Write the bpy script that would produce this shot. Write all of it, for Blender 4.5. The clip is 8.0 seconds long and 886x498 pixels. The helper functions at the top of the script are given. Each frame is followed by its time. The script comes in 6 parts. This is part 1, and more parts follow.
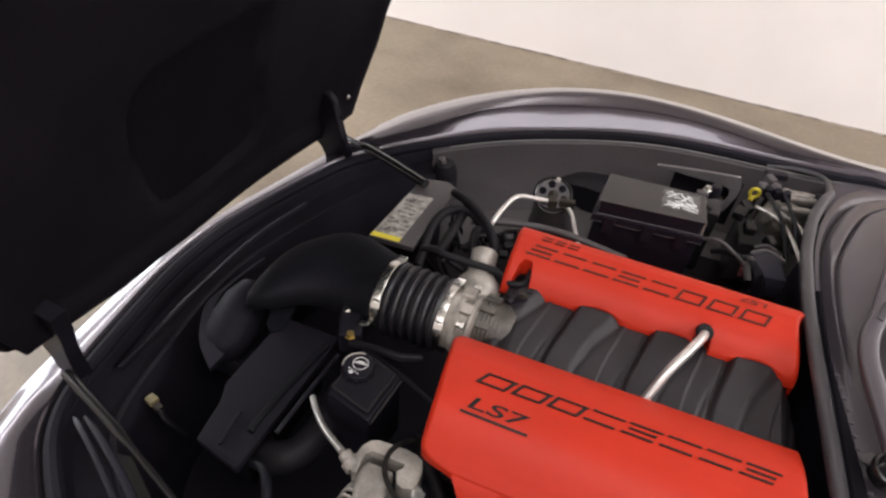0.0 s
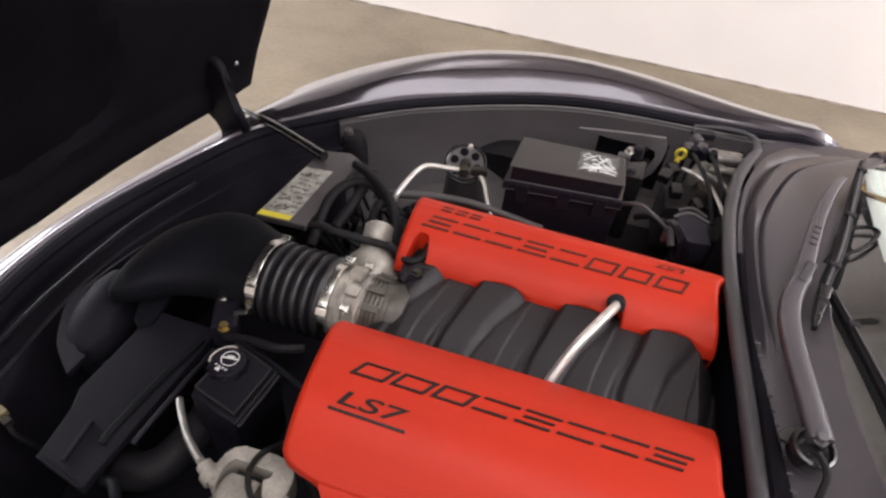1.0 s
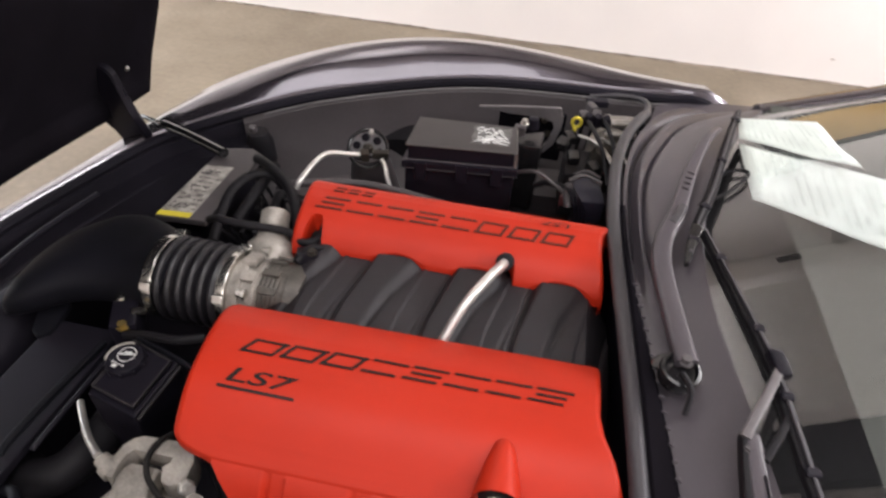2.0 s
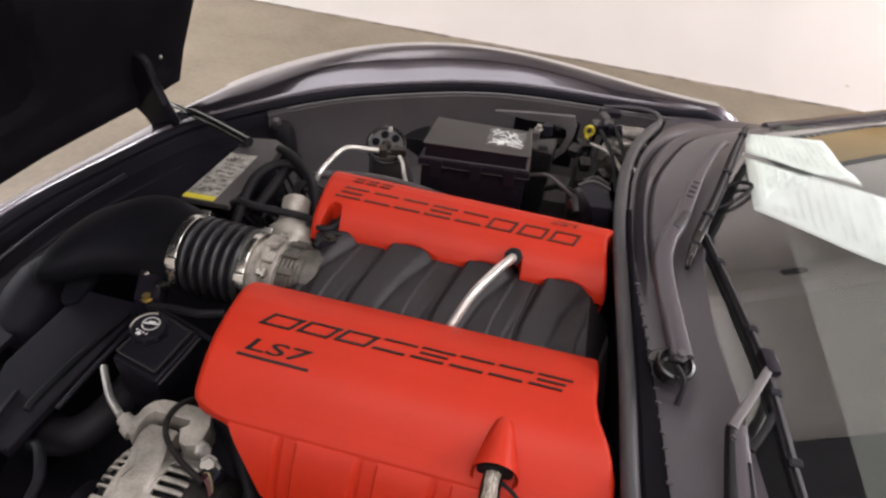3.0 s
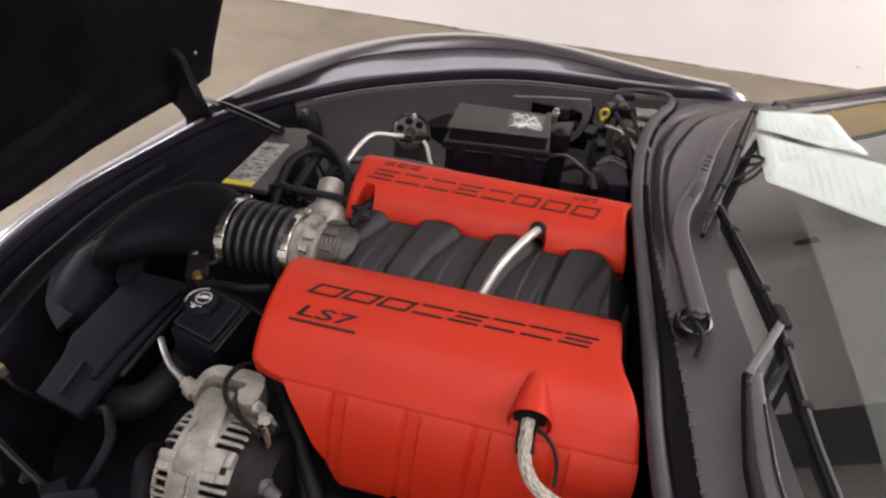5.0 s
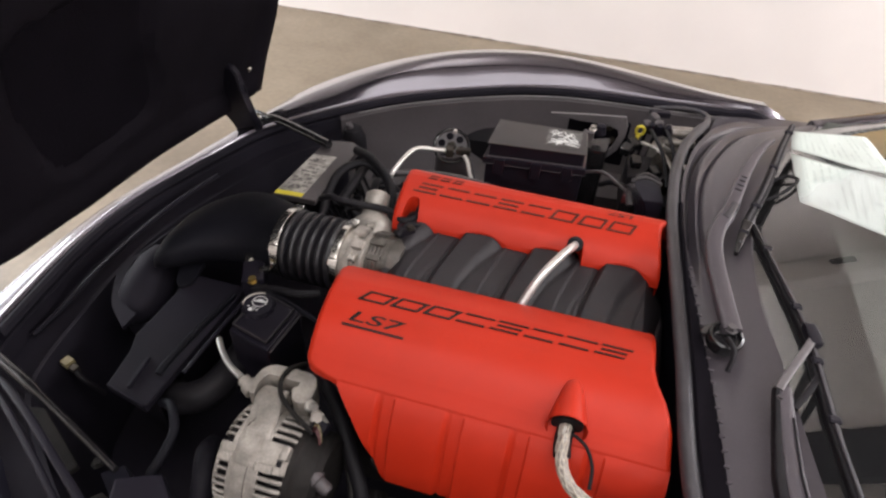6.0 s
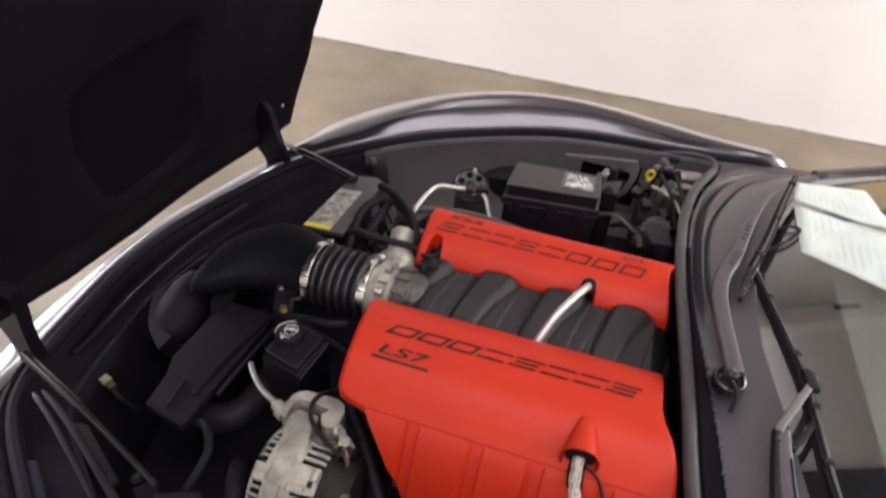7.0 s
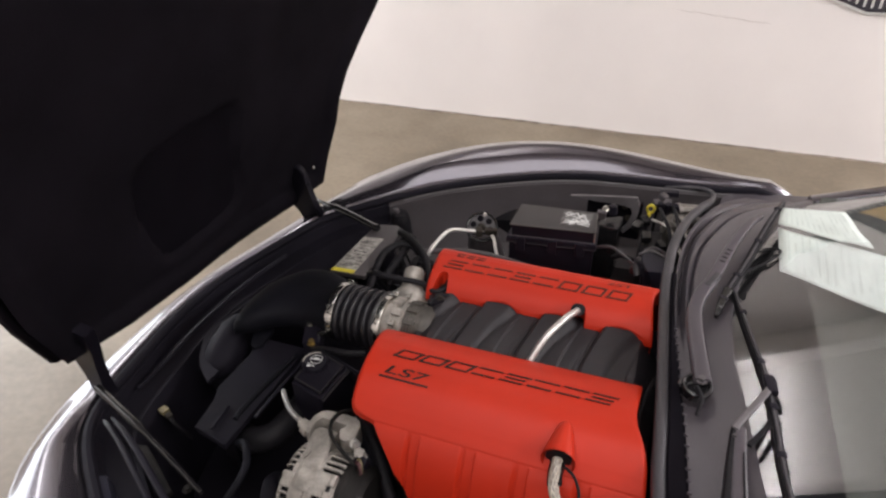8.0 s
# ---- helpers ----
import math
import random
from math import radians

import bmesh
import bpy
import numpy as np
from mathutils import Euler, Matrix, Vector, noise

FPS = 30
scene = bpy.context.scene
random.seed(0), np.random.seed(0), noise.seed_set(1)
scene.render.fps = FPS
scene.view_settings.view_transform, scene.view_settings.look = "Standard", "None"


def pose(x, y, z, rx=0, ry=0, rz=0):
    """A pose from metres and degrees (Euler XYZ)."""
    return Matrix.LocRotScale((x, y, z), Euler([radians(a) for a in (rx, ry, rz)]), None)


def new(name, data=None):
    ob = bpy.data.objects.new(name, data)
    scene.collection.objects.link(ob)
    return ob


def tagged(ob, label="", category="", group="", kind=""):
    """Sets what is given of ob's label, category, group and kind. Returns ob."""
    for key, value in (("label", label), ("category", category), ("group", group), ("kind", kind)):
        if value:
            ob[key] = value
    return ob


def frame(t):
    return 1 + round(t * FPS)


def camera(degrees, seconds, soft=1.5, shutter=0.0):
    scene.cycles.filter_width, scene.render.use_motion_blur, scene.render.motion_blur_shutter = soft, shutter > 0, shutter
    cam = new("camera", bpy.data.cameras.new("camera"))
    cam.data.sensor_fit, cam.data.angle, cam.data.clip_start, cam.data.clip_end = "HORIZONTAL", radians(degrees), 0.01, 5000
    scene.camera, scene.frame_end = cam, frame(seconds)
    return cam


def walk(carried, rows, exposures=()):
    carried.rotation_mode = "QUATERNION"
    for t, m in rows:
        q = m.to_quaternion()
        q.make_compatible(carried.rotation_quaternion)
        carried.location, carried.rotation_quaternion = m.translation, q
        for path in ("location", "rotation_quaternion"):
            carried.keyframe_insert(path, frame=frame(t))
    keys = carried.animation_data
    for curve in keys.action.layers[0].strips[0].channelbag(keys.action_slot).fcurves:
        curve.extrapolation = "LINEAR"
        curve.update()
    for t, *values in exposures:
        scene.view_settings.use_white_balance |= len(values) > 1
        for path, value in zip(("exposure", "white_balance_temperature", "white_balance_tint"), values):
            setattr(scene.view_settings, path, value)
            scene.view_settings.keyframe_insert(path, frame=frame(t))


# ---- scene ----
cam = camera(72.0, 8.0, soft=2.4, shutter=0.4)
ROWS = [
    (0.0, -0.0629, -0.6132, 1.4536, 48.18, -4.59, 21.73),
    (0.3, -0.0398, -0.5805, 1.4383, 47.79, -3.96, 20.52),
    (0.5, -0.0196, -0.5548, 1.4193, 47.57, -3.21, 19.41),
    (0.8, 0.0098, -0.5281, 1.3951, 47.13, -3.76, 18.01),
    (1.0, 0.0216, -0.5142, 1.3808, 47.23, -4.93, 17.64),
    (1.3, 0.0490, -0.5083, 1.3805, 47.95, -4.43, 16.17),
    (1.5, 0.0746, -0.5077, 1.3805, 48.57, -4.09, 14.28),
    (1.8, 0.1009, -0.5204, 1.3784, 48.43, -3.21, 12.21),
    (2.0, 0.1206, -0.5340, 1.3712, 48.00, -3.28, 11.00),
    (2.2, 0.1342, -0.5468, 1.3645, 47.39, -2.95, 10.17),
    (3.3, 0.1085, -0.5909, 1.3852, 48.88, -5.57, 14.30),
    (3.5, 0.0992, -0.6009, 1.3866, 47.97, -5.24, 14.41),
    (3.8, 0.1032, -0.6124, 1.3865, 46.93, -5.13, 14.15),
    (4.0, 0.1026, -0.6156, 1.3857, 47.03, -5.58, 14.33),
    (4.2, 0.1091, -0.6200, 1.3784, 46.72, -5.47, 13.87),
    (5.3, 0.1107, -0.6497, 1.3958, 48.64, -2.97, 13.35),
    (5.5, 0.1070, -0.6475, 1.3941, 48.95, -2.89, 13.12),
    (5.8, 0.1007, -0.6625, 1.4178, 50.30, -1.77, 14.25),
    (6.0, 0.0944, -0.6813, 1.4290, 48.61, -2.74, 16.24),
    (6.3, 0.1037, -0.7009, 1.4470, 48.36, -3.50, 16.47),
    (6.5, 0.0994, -0.7106, 1.4573, 48.41, -3.24, 17.09),
    (6.8, 0.0838, -0.7166, 1.4819, 47.36, -1.89, 20.41),
    (7.0, 0.0725, -0.7210, 1.4861, 50.61, -3.90, 17.74),
    (7.3, 0.0781, -0.7313, 1.5086, 52.05, -4.74, 18.99),
    (7.5, 0.1026, -0.7480, 1.5236, 52.95, -4.30, 20.10),
    (7.8, 0.1492, -0.7742, 1.5402, 54.12, -1.21, 19.84),
    (8.0, 0.2029, -0.8069, 1.5521, 55.25, 1.53, 20.39),
]
EXPOSURES = [(0.0, 0.02), (0.5, 0.08), (2.0, 0.09), (3.5, -0.04), (5.5, -0.03), (6.2, 0.04), (7.4, 0.05), (8.0, -0.25)]
walk(cam, [(t, pose(*p)) for t, *p in ROWS], EXPOSURES)

# ---- world and lights ----
world = bpy.data.worlds.new("room_air")
world.use_nodes = True
world.node_tree.nodes["Background"].inputs[0].default_value = (0.9, 0.88, 0.85, 1)
world.node_tree.nodes["Background"].inputs[1].default_value = 0.02
scene.world = world


def strip_light(name, x, y, z, sx, sy, power, colour=(0.99, 0.97, 1.0)):
    """A long fluorescent fitting under the ceiling, or another area lamp, shining down unless turned."""
    data = bpy.data.lights.new(name, "AREA")
    data.shape, data.size, data.size_y = "RECTANGLE", sx, sy
    data.energy, data.color = power, colour
    ob = new(name, data)
    ob.matrix_world = pose(x, y, z, 0, 0, 0)
    return ob


CEIL = 3.0
# unseen lamps, placed to brighten the wall and light the nose and fender
for x, y, sx, sy, power in ((-3.45, 0.6, 0.3, 3.6, 70), (3.0, 0.7, 0.5, 3.6, 160), (0.3, -0.55, 2.2, 0.75, 23.5), (0.4, -3.0, 4.0, 0.4, 55)):
    strip_light("ceiling_lamp", x, y, CEIL - 0.35, sx, sy, power)
    # upward copy of the lamp, added to brighten the ceiling
    up_fill = strip_light("ceiling_lamp_fill", x, y, CEIL - 0.34, sx, sy, power * 0.2)
    up_fill.matrix_world = pose(x, y, CEIL - 0.34, 180, 0, 0)
# unseen fill lamp, added to brighten the ceiling patch reflected in the windshield
uplight = strip_light("ceiling_fill_light", -0.62, 1.45, CEIL - 0.22, 0.22, 1.3, 12)
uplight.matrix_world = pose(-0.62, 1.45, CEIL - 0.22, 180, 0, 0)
# daylight from the open bay in front of the car
day = strip_light("daylight_opening", -4.55, 1.0, 1.7, 1.3, 2.2, 82, (0.86, 0.93, 1.0))
day.matrix_world = pose(-4.55, 1.0, 1.7, 0, -90, 0)

# ---- materials ----
def surface(name, colour, rough=0.5, metal=0.0, coat=0.0, vary=0.18, scale=6.0, grain=120.0, bump=0.15, spread=0.12, tint=None, spec=0.5):
    """Principled surface with two scales of variation in colour, gloss and relief."""
    m = bpy.data.materials.new(name)
    m.use_nodes = True
    nt = m.node_tree
    n, l = nt.nodes, nt.links
    b = n["Principled BSDF"]
    co = n.new("ShaderNodeTexCoord")
    big, fine = n.new("ShaderNodeTexNoise"), n.new("ShaderNodeTexNoise")
    for tex, s, det in ((big, scale, 5), (fine, grain, 3)):
        tex.inputs["Scale"].default_value, tex.inputs["Detail"].default_value = s, det
        l.new(co.outputs["Object"], tex.inputs["Vector"])
    mix = n.new("ShaderNodeMix")
    mix.data_type = "RGBA"
    other = tint if tint else tuple(c * (1 - vary) for c in colour)
    mix.inputs[6].default_value = (*[min(1, c * (1 + vary * 0.6)) for c in colour], 1)
    mix.inputs[7].default_value = (*other, 1)
    ramp = n.new("ShaderNodeMapRange")
    ramp.inputs[1].default_value, ramp.inputs[2].default_value = 0.3, 0.7
    l.new(big.outputs["Fac"], ramp.inputs[0])
    l.new(ramp.outputs[0], mix.inputs[0])
    mul = n.new("ShaderNodeMix")
    mul.data_type, mul.blend_type = "RGBA", "OVERLAY"
    mul.inputs[0].default_value = min(1, 0.7 * vary)
    l.new(mix.outputs[2], mul.inputs[6])
    l.new(fine.outputs["Fac"], mul.inputs[7])
    l.new(mul.outputs[2], b.inputs["Base Color"])
    rr = n.new("ShaderNodeMapRange")
    rr.inputs[3].default_value, rr.inputs[4].default_value = max(0.02, rough - spread), min(1, rough + spread)
    l.new(big.outputs["Fac"], rr.inputs[0])
    l.new(rr.outputs[0], b.inputs["Roughness"])
    b.inputs["Metallic"].default_value = metal
    b.inputs["Coat Weight"].default_value = coat
    b.inputs["Coat Roughness"].default_value = 0.04
    b.inputs["Specular IOR Level"].default_value = spec
    if bump:
        bp = n.new("ShaderNodeBump")
        bp.inputs["Strength"].default_value, bp.inputs["Distance"].default_value = bump, 0.0015
        l.new(fine.outputs["Fac"], bp.inputs["Height"])
        l.new(bp.outputs[0], b.inputs["Normal"])
    return m


PAINT = surface("grey_metallic_paint", (0.070, 0.0605, 0.073), 0.26, 0.8, 1.0, 0.06, 3, 900, 0.02, 0.03)
LINER = surface("black_felt_and_shade", (0.0076, 0.0064, 0.0088), 0.85, vary=0.3, grain=400, bump=0.4, spec=0.04)
PADFELT = surface("pad_felt", (0.0060, 0.0050, 0.0071), 0.95, vary=0.3, grain=300, bump=0.5, spec=0.03)
PLASTIC = surface("black_plastic", (0.0094, 0.0080, 0.0126), 0.45, vary=0.25, grain=500, bump=0.12, spec=0.18)
MATTE = surface("matte_black_plastic", (0.0088, 0.0074, 0.0118), 0.62, vary=0.3, grain=400, bump=0.15, spec=0.2)
BAYBLACK = surface("shadow_black_plastic", (0.0118, 0.0104, 0.0148), 0.65, vary=0.3, grain=400, bump=0.15, spec=0.09)
LIDP = surface("satin_lid_plastic", (0.040, 0.036, 0.0355), 0.42, vary=0.2, grain=500, bump=0.12, spec=0.3)
SATIN = surface("black_duct_plastic", (0.0066, 0.0064, 0.0092), 0.62, vary=0.35, scale=9, grain=350, bump=0.12, spec=0.12)
RUBBER = surface("black_rubber_and_shade", (0.00828, 0.00726, 0.009), 0.6, vary=0.3, grain=260, bump=0.2, spec=0.2)
BELLOWS = surface("ribbed_rubber", (0.0115, 0.0102, 0.0125), 0.40, vary=0.3, grain=260, bump=0.15, spec=0.5)
SEALRUB = surface("weathered_seal_rubber", (0.040, 0.036, 0.041), 0.5, vary=0.3, grain=200, bump=0.2)
INTAKE = surface("intake_nylon", (0.0160, 0.0134, 0.0155), 0.55, vary=0.25, scale=14, grain=420, bump=0.3, spec=0.35)
RED = surface("red_moulded_plastic", (0.42, 0.0205, 0.0056), 0.48, vary=0.10, scale=7, grain=900, bump=0.10, spread=0.06, spec=0.25)
# weaker brown for the strokes on the passenger side cover
FAINTINK = surface("faint_brown_lettering", (0.075, 0.014, 0.009), 0.45, vary=0.3, scale=40, bump=0.05, spec=0.25)
INK = surface("dark_grey_lettering", (0.0125, 0.0095, 0.009), 0.5, vary=0.3, bump=0.05, spec=0.22)
CAST = surface("cast_aluminium", (0.34, 0.312, 0.278), 0.5, 0.3, vary=0.5, scale=26, grain=350, bump=0.5)
DULL = surface("dirty_cast_metal", (0.0396, 0.03218, 0.02475), 0.6, 0.5, vary=0.45, scale=22, grain=250, bump=0.5)
STEEL = surface("bright_steel", (0.578, 0.561, 0.527), 0.24, 1.0, vary=0.15, scale=40, grain=300, bump=0.1)
TUBE = surface("aluminium_tube", (0.62, 0.60, 0.57), 0.38, 0.75, vary=0.15, scale=50, bump=0.1)
BRASS = surface("brass_fitting", (0.45, 0.33, 0.12), 0.4, 0.9, vary=0.3, scale=60, bump=0.2)
INNER = surface("inner_panel_grey", (0.05616, 0.04841, 0.05076), 0.5, vary=0.25, scale=5, grain=160, bump=0.2)
COWL = surface("cowl_plastic", (0.062, 0.0535, 0.0620), 0.34, vary=0.2, scale=4, grain=450, bump=0.15)
GLOSSBLK = surface("gloss_black", (0.012, 0.011, 0.012), 0.22, vary=0.2, bump=0.05)
PAPER = surface("white_paper", (0.672, 0.728, 0.6832), 0.7, vary=0.05, bump=0.05)
PRINT = surface("pale_print", (0.5893, 0.6454, 0.6033), 0.7, vary=0.2, bump=0.0)
STICKER = surface("worn_label_foil", (0.34, 0.32, 0.29), 0.42, 0.2, vary=0.55, scale=55, grain=160, bump=0.2)
STICKINK = surface("label_print", (0.12, 0.11, 0.10), 0.5, vary=0.4, scale=60, bump=0.0)
WHITEINK = surface("white_print", (0.68, 0.68, 0.66), 0.5, vary=0.2, scale=60, bump=0.0)
YELLOW = surface("yellow_plastic", (0.60, 0.50, 0.045), 0.4, vary=0.12, scale=30, bump=0.1)
TAN = surface("tan_connector", (0.20, 0.165, 0.085), 0.5, vary=0.5, scale=90, bump=0.1)
FLANGE = surface("stained_flange_metal", (0.085, 0.076, 0.066), 0.5, 0.4, vary=0.5, scale=30, grain=250, bump=0.4)
PINK = surface("dusty_red_connector", (0.072, 0.018, 0.0198), 0.5, vary=0.3, scale=60, bump=0.1)
WALLP = surface("white_wall_paint", (0.890, 0.842, 0.818), 0.62, vary=0.05, scale=1.5, grain=60, bump=0.18)
CEILP = surface("ceiling_paint", (0.86, 0.83, 0.80), 0.8, vary=0.06, scale=1.0, grain=30, bump=0.2)
WALLCRACK = surface("crack_in_wall_paint", (0.62, 0.56, 0.52), 0.8, vary=0.3, scale=30, bump=0.2)
WALLDIRT = surface("dirty_wall_joint", (0.30, 0.255, 0.215), 0.8, vary=0.5, scale=14, grain=90, bump=0.3)
FLOORC = surface("sealed_concrete", (0.225, 0.183, 0.130), 0.42, vary=0.35, scale=1.7, grain=38, bump=0.15, spread=0.15, tint=(0.138, 0.108, 0.073))
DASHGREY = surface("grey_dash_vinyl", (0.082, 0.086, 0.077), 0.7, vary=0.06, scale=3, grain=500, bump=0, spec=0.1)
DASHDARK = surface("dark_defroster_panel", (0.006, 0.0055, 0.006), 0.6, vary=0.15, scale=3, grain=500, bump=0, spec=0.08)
DASH = surface("dashboard_vinyl", (0.022, 0.021, 0.022), 0.65, vary=0.2, grain=500, bump=0.3)
DARKSIGN = surface("sign_dark_enamel", (0.045, 0.04, 0.05), 0.4, vary=0.2, bump=0.05)
TANSIGN = surface("sign_tan_enamel", (0.62, 0.42, 0.18), 0.4, vary=0.12, bump=0.05)
BAYBLUE = surface("blue_black_inner_panel", (0.0220, 0.0210, 0.0330), 0.40, vary=0.25, scale=6, grain=300, bump=0.1, spec=0.3)
FILM = surface("cloudy_sticker_film", (0.105, 0.10, 0.097), 0.35, vary=0.45, scale=70, grain=200, bump=0.15)
GRIME = surface("oily_engine_casting", (0.0125, 0.0108, 0.0100), 0.6, 0.1, vary=0.55, scale=24, grain=240, bump=0.5, spec=0.2)
PIPEMETAL = surface("dusty_pipe_metal", (0.30, 0.275, 0.25), 0.38, 0.6, vary=0.35, scale=60, bump=0.2)
GREYPLATE = surface("dusty_grey_plate", (0.115, 0.105, 0.108), 0.36, vary=0.3, scale=12, bump=0.15)
BRAID = surface("braided_hose", (0.52, 0.47, 0.40), 0.42, 0.7, vary=0.3, scale=220, grain=700, bump=0.6)

GLASS = bpy.data.materials.new("windshield_glass")
GLASS.use_nodes = True
_b = GLASS.node_tree.nodes["Principled BSDF"]
_b.inputs["Base Color"].default_value = (0.84, 0.84, 0.84, 1)
_b.inputs["Roughness"].default_value = 0.0
_b.inputs["Transmission Weight"].default_value = 1.0
_b.inputs["IOR"].default_value = 1.75

# ---- building tools ----
V = Vector


def finish(bm, name, material, sharp=38):
    bmesh.ops.remove_doubles(bm, verts=bm.verts, dist=1e-5)
    bmesh.ops.recalc_face_normals(bm, faces=bm.faces)
    for f in bm.faces:
        f.smooth = True
    for e in bm.edges:
        if len(e.link_faces) == 2 and e.calc_face_angle(0) > radians(sharp):
            e.smooth = False
    me = bpy.data.meshes.new(name)
    bm.to_mesh(me)
    bm.free()
    me.materials.append(material)
    return me


def part(name, bm, material, parent=None, label="", sharp=38, flat=True):
    """Links a bmesh, built in world places, as one mesh object under a thing or a part; flat keeps broad faces flat beside rounded edges."""
    ob = new(name, finish(bm, name, material, sharp))
    if parent is not None:
        ob.parent = parent
        base = V((0, 0, 0))
        up = parent
        while up is not None:
            base += up.location
            up = up.parent
        ob.location = -base
    if label:
        ob["label"] = label
    if flat:
        md = ob.modifiers.new("face_normals", "WEIGHTED_NORMAL")
        md.keep_sharp, md.weight = True, 80
    return ob


def thing(name, base, label, category, group="", kind=""):
    """The Empty at the base of a thing."""
    ob = new(name)
    ob.location = base
    ob.empty_display_size = 0.05
    return tagged(ob, label, category, group, kind)


def smooth_path(pts, steps=8):
    pts = [V(p) for p in pts]
    out = []
    for i in range(len(pts) - 1):
        p0, p1, p2, p3 = pts[max(i - 1, 0)], pts[i], pts[i + 1], pts[min(i + 2, len(pts) - 1)]
        for k in range(steps):
            t = k / steps
            out.append(0.5 * (2 * p1 + (p2 - p0) * t + (2 * p0 - 5 * p1 + 4 * p2 - p3) * t * t + (3 * p1 - p0 - 3 * p2 + p3) * t ** 3))
    out.append(pts[-1])
    return out


def skin(bm, rings, closed=True, caps=True):
    """Joins rings of points into a surface."""
    rows = [[bm.verts.new(p) for p in r] for r in rings]
    for a, b in zip(rows, rows[1:]):
        m = len(a)
        for i in range(m if closed else m - 1):
            j = (i + 1) % m
            bm.faces.new((a[i], a[j], b[j], b[i]))
    if caps and closed:
        bm.faces.new(rows[0])
        bm.faces.new(rows[-1])
    return bm


def tube(pts, r, seg=12, steps=8, bm=None, smooth=True):
    """A round hose along a path; r is a radius or a function of 0..1."""
    bm = bm or bmesh.new()
    path = smooth_path(pts, steps) if smooth and len(pts) > 2 else [V(p) for p in pts]
    up, rings = None, []
    for i, p in enumerate(path):
        d = (path[min(i + 1, len(path) - 1)] - path[max(i - 1, 0)]).normalized()
        if up is None:
            up = d.orthogonal().normalized()
        up = (up - d * up.dot(d)).normalized()
        side = d.cross(up)
        rad = r(i / (len(path) - 1)) if callable(r) else r
        rings.append([p + rad * (math.cos(a) * up + math.sin(a) * side) for a in (2 * math.pi * k / seg for k in range(seg))])
    return skin(bm, rings)


def turned(axis0, axis1, profile, seg=40, bm=None):
    """A turned body: profile is (distance along, radius) from axis0 towards axis1."""
    bm = bm or bmesh.new()
    a, b = V(axis0), V(axis1)
    d = (b - a).normalized()
    u = d.orthogonal().normalized()
    w = d.cross(u)
    rings = [[a + d * s + r * (math.cos(t) * u + math.sin(t) * w) for t in (2 * math.pi * k / seg for k in range(seg))] for s, r in profile]
    return skin(bm, rings)


def block(centre, size, m=None, bevel=0.004, bm=None, segs=2, taper=1.0):
    """A box with rounded edges, turned by m about its centre."""
    t = bmesh.new()
    bmesh.ops.create_cube(t, size=1)
    for v in t.verts:
        k = taper if v.co.z > 0 else 1
        v.co = V((v.co.x * size[0] * k, v.co.y * size[1] * k, v.co.z * size[2]))
    if bevel:
        bmesh.ops.bevel(t, geom=list(t.edges), offset=min(bevel, 0.45 * min(size)), segments=segs, affect="EDGES", profile=0.6)
    mm = Matrix.Translation(centre) @ (m or Matrix())
    bmesh.ops.transform(t, matrix=mm, verts=t.verts)
    if bm is None:
        return t
    me = bpy.data.meshes.new("tmp")
    t.to_mesh(me)
    t.free()
    bm.from_mesh(me)
    bpy.data.meshes.remove(me)
    return bm


def slab(poly, z0, z1, bevel=0.003, bm=None):
    """A plate with a polygon for its plan; z0 and z1 may be functions of (x, y)."""
    t = bmesh.new()
    f0 = z0 if callable(z0) else (lambda x, y: z0)
    f1 = z1 if callable(z1) else (lambda x, y: z1)
    low = [t.verts.new((x, y, f0(x, y))) for x, y in poly]
    top = [t.verts.new((x, y, f1(x, y))) for x, y in poly]
    t.faces.new(low)
    t.faces.new(top)
    for i in range(len(poly)):
        j = (i + 1) % len(poly)
        t.faces.new((low[i], low[j], top[j], top[i]))
    bmesh.ops.recalc_face_normals(t, faces=t.faces)
    if bevel:
        bmesh.ops.bevel(t, geom=list(t.edges), offset=bevel, segments=2, affect="EDGES", profile=0.6)
    if bm is None:
        return t
    me = bpy.data.meshes.new("tmp")
    t.to_mesh(me)
    t.free()
    bm.from_mesh(me)
    bpy.data.meshes.remove(me)
    return bm


def turn(x=0, y=0, z=0):
    return Euler((radians(x), radians(y), radians(z))).to_matrix().to_4x4()


def ease(k):
    k = min(1, max(0, k))
    return k * k * (3 - 2 * k)


def hexbolt(at, r=0.006, h=0.006, axis=(0, 0, 1), bm=None):
    bm = bm or bmesh.new()
    a = V(at)
    d = V(axis).normalized()
    turned(a, a + d, [(0, r * 1.5), (h * 0.25, r * 1.5), (h * 0.25, r), (h, r)], 6, bm)
    return bm

# ---- the room ----
def wall(name, c, s, label):
    w = part(name, block(c, s, bevel=0), WALLP)
    return tagged(w, label, "wall", kind="structure")


WALL_Y = 2.76
CRACKS = [(0.15, 0.47, 0.725, 0.700, 0.0013), (0.40, 0.63, 0.700, 0.682, 0.0018), (1.565, 1.595, 0.127, 0.124, 0.004)]
X0, X1, Y0 = -4.6, 5.4, -4.2
wall("wall_north", ((X0 + X1) / 2, WALL_Y + 0.1, CEIL / 2), (X1 - X0 + 0.4, 0.194, CEIL), "white painted garage wall with a few hairline cracks")
wall("wall_south", ((X0 + X1) / 2, Y0 - 0.1, CEIL / 2), (X1 - X0 + 0.4, 0.2, CEIL), "plain white painted garage wall")
wall("wall_west", (X0 - 0.1, (WALL_Y + Y0) / 2, CEIL / 2), (0.2, WALL_Y - Y0, CEIL), "plain white painted garage wall")
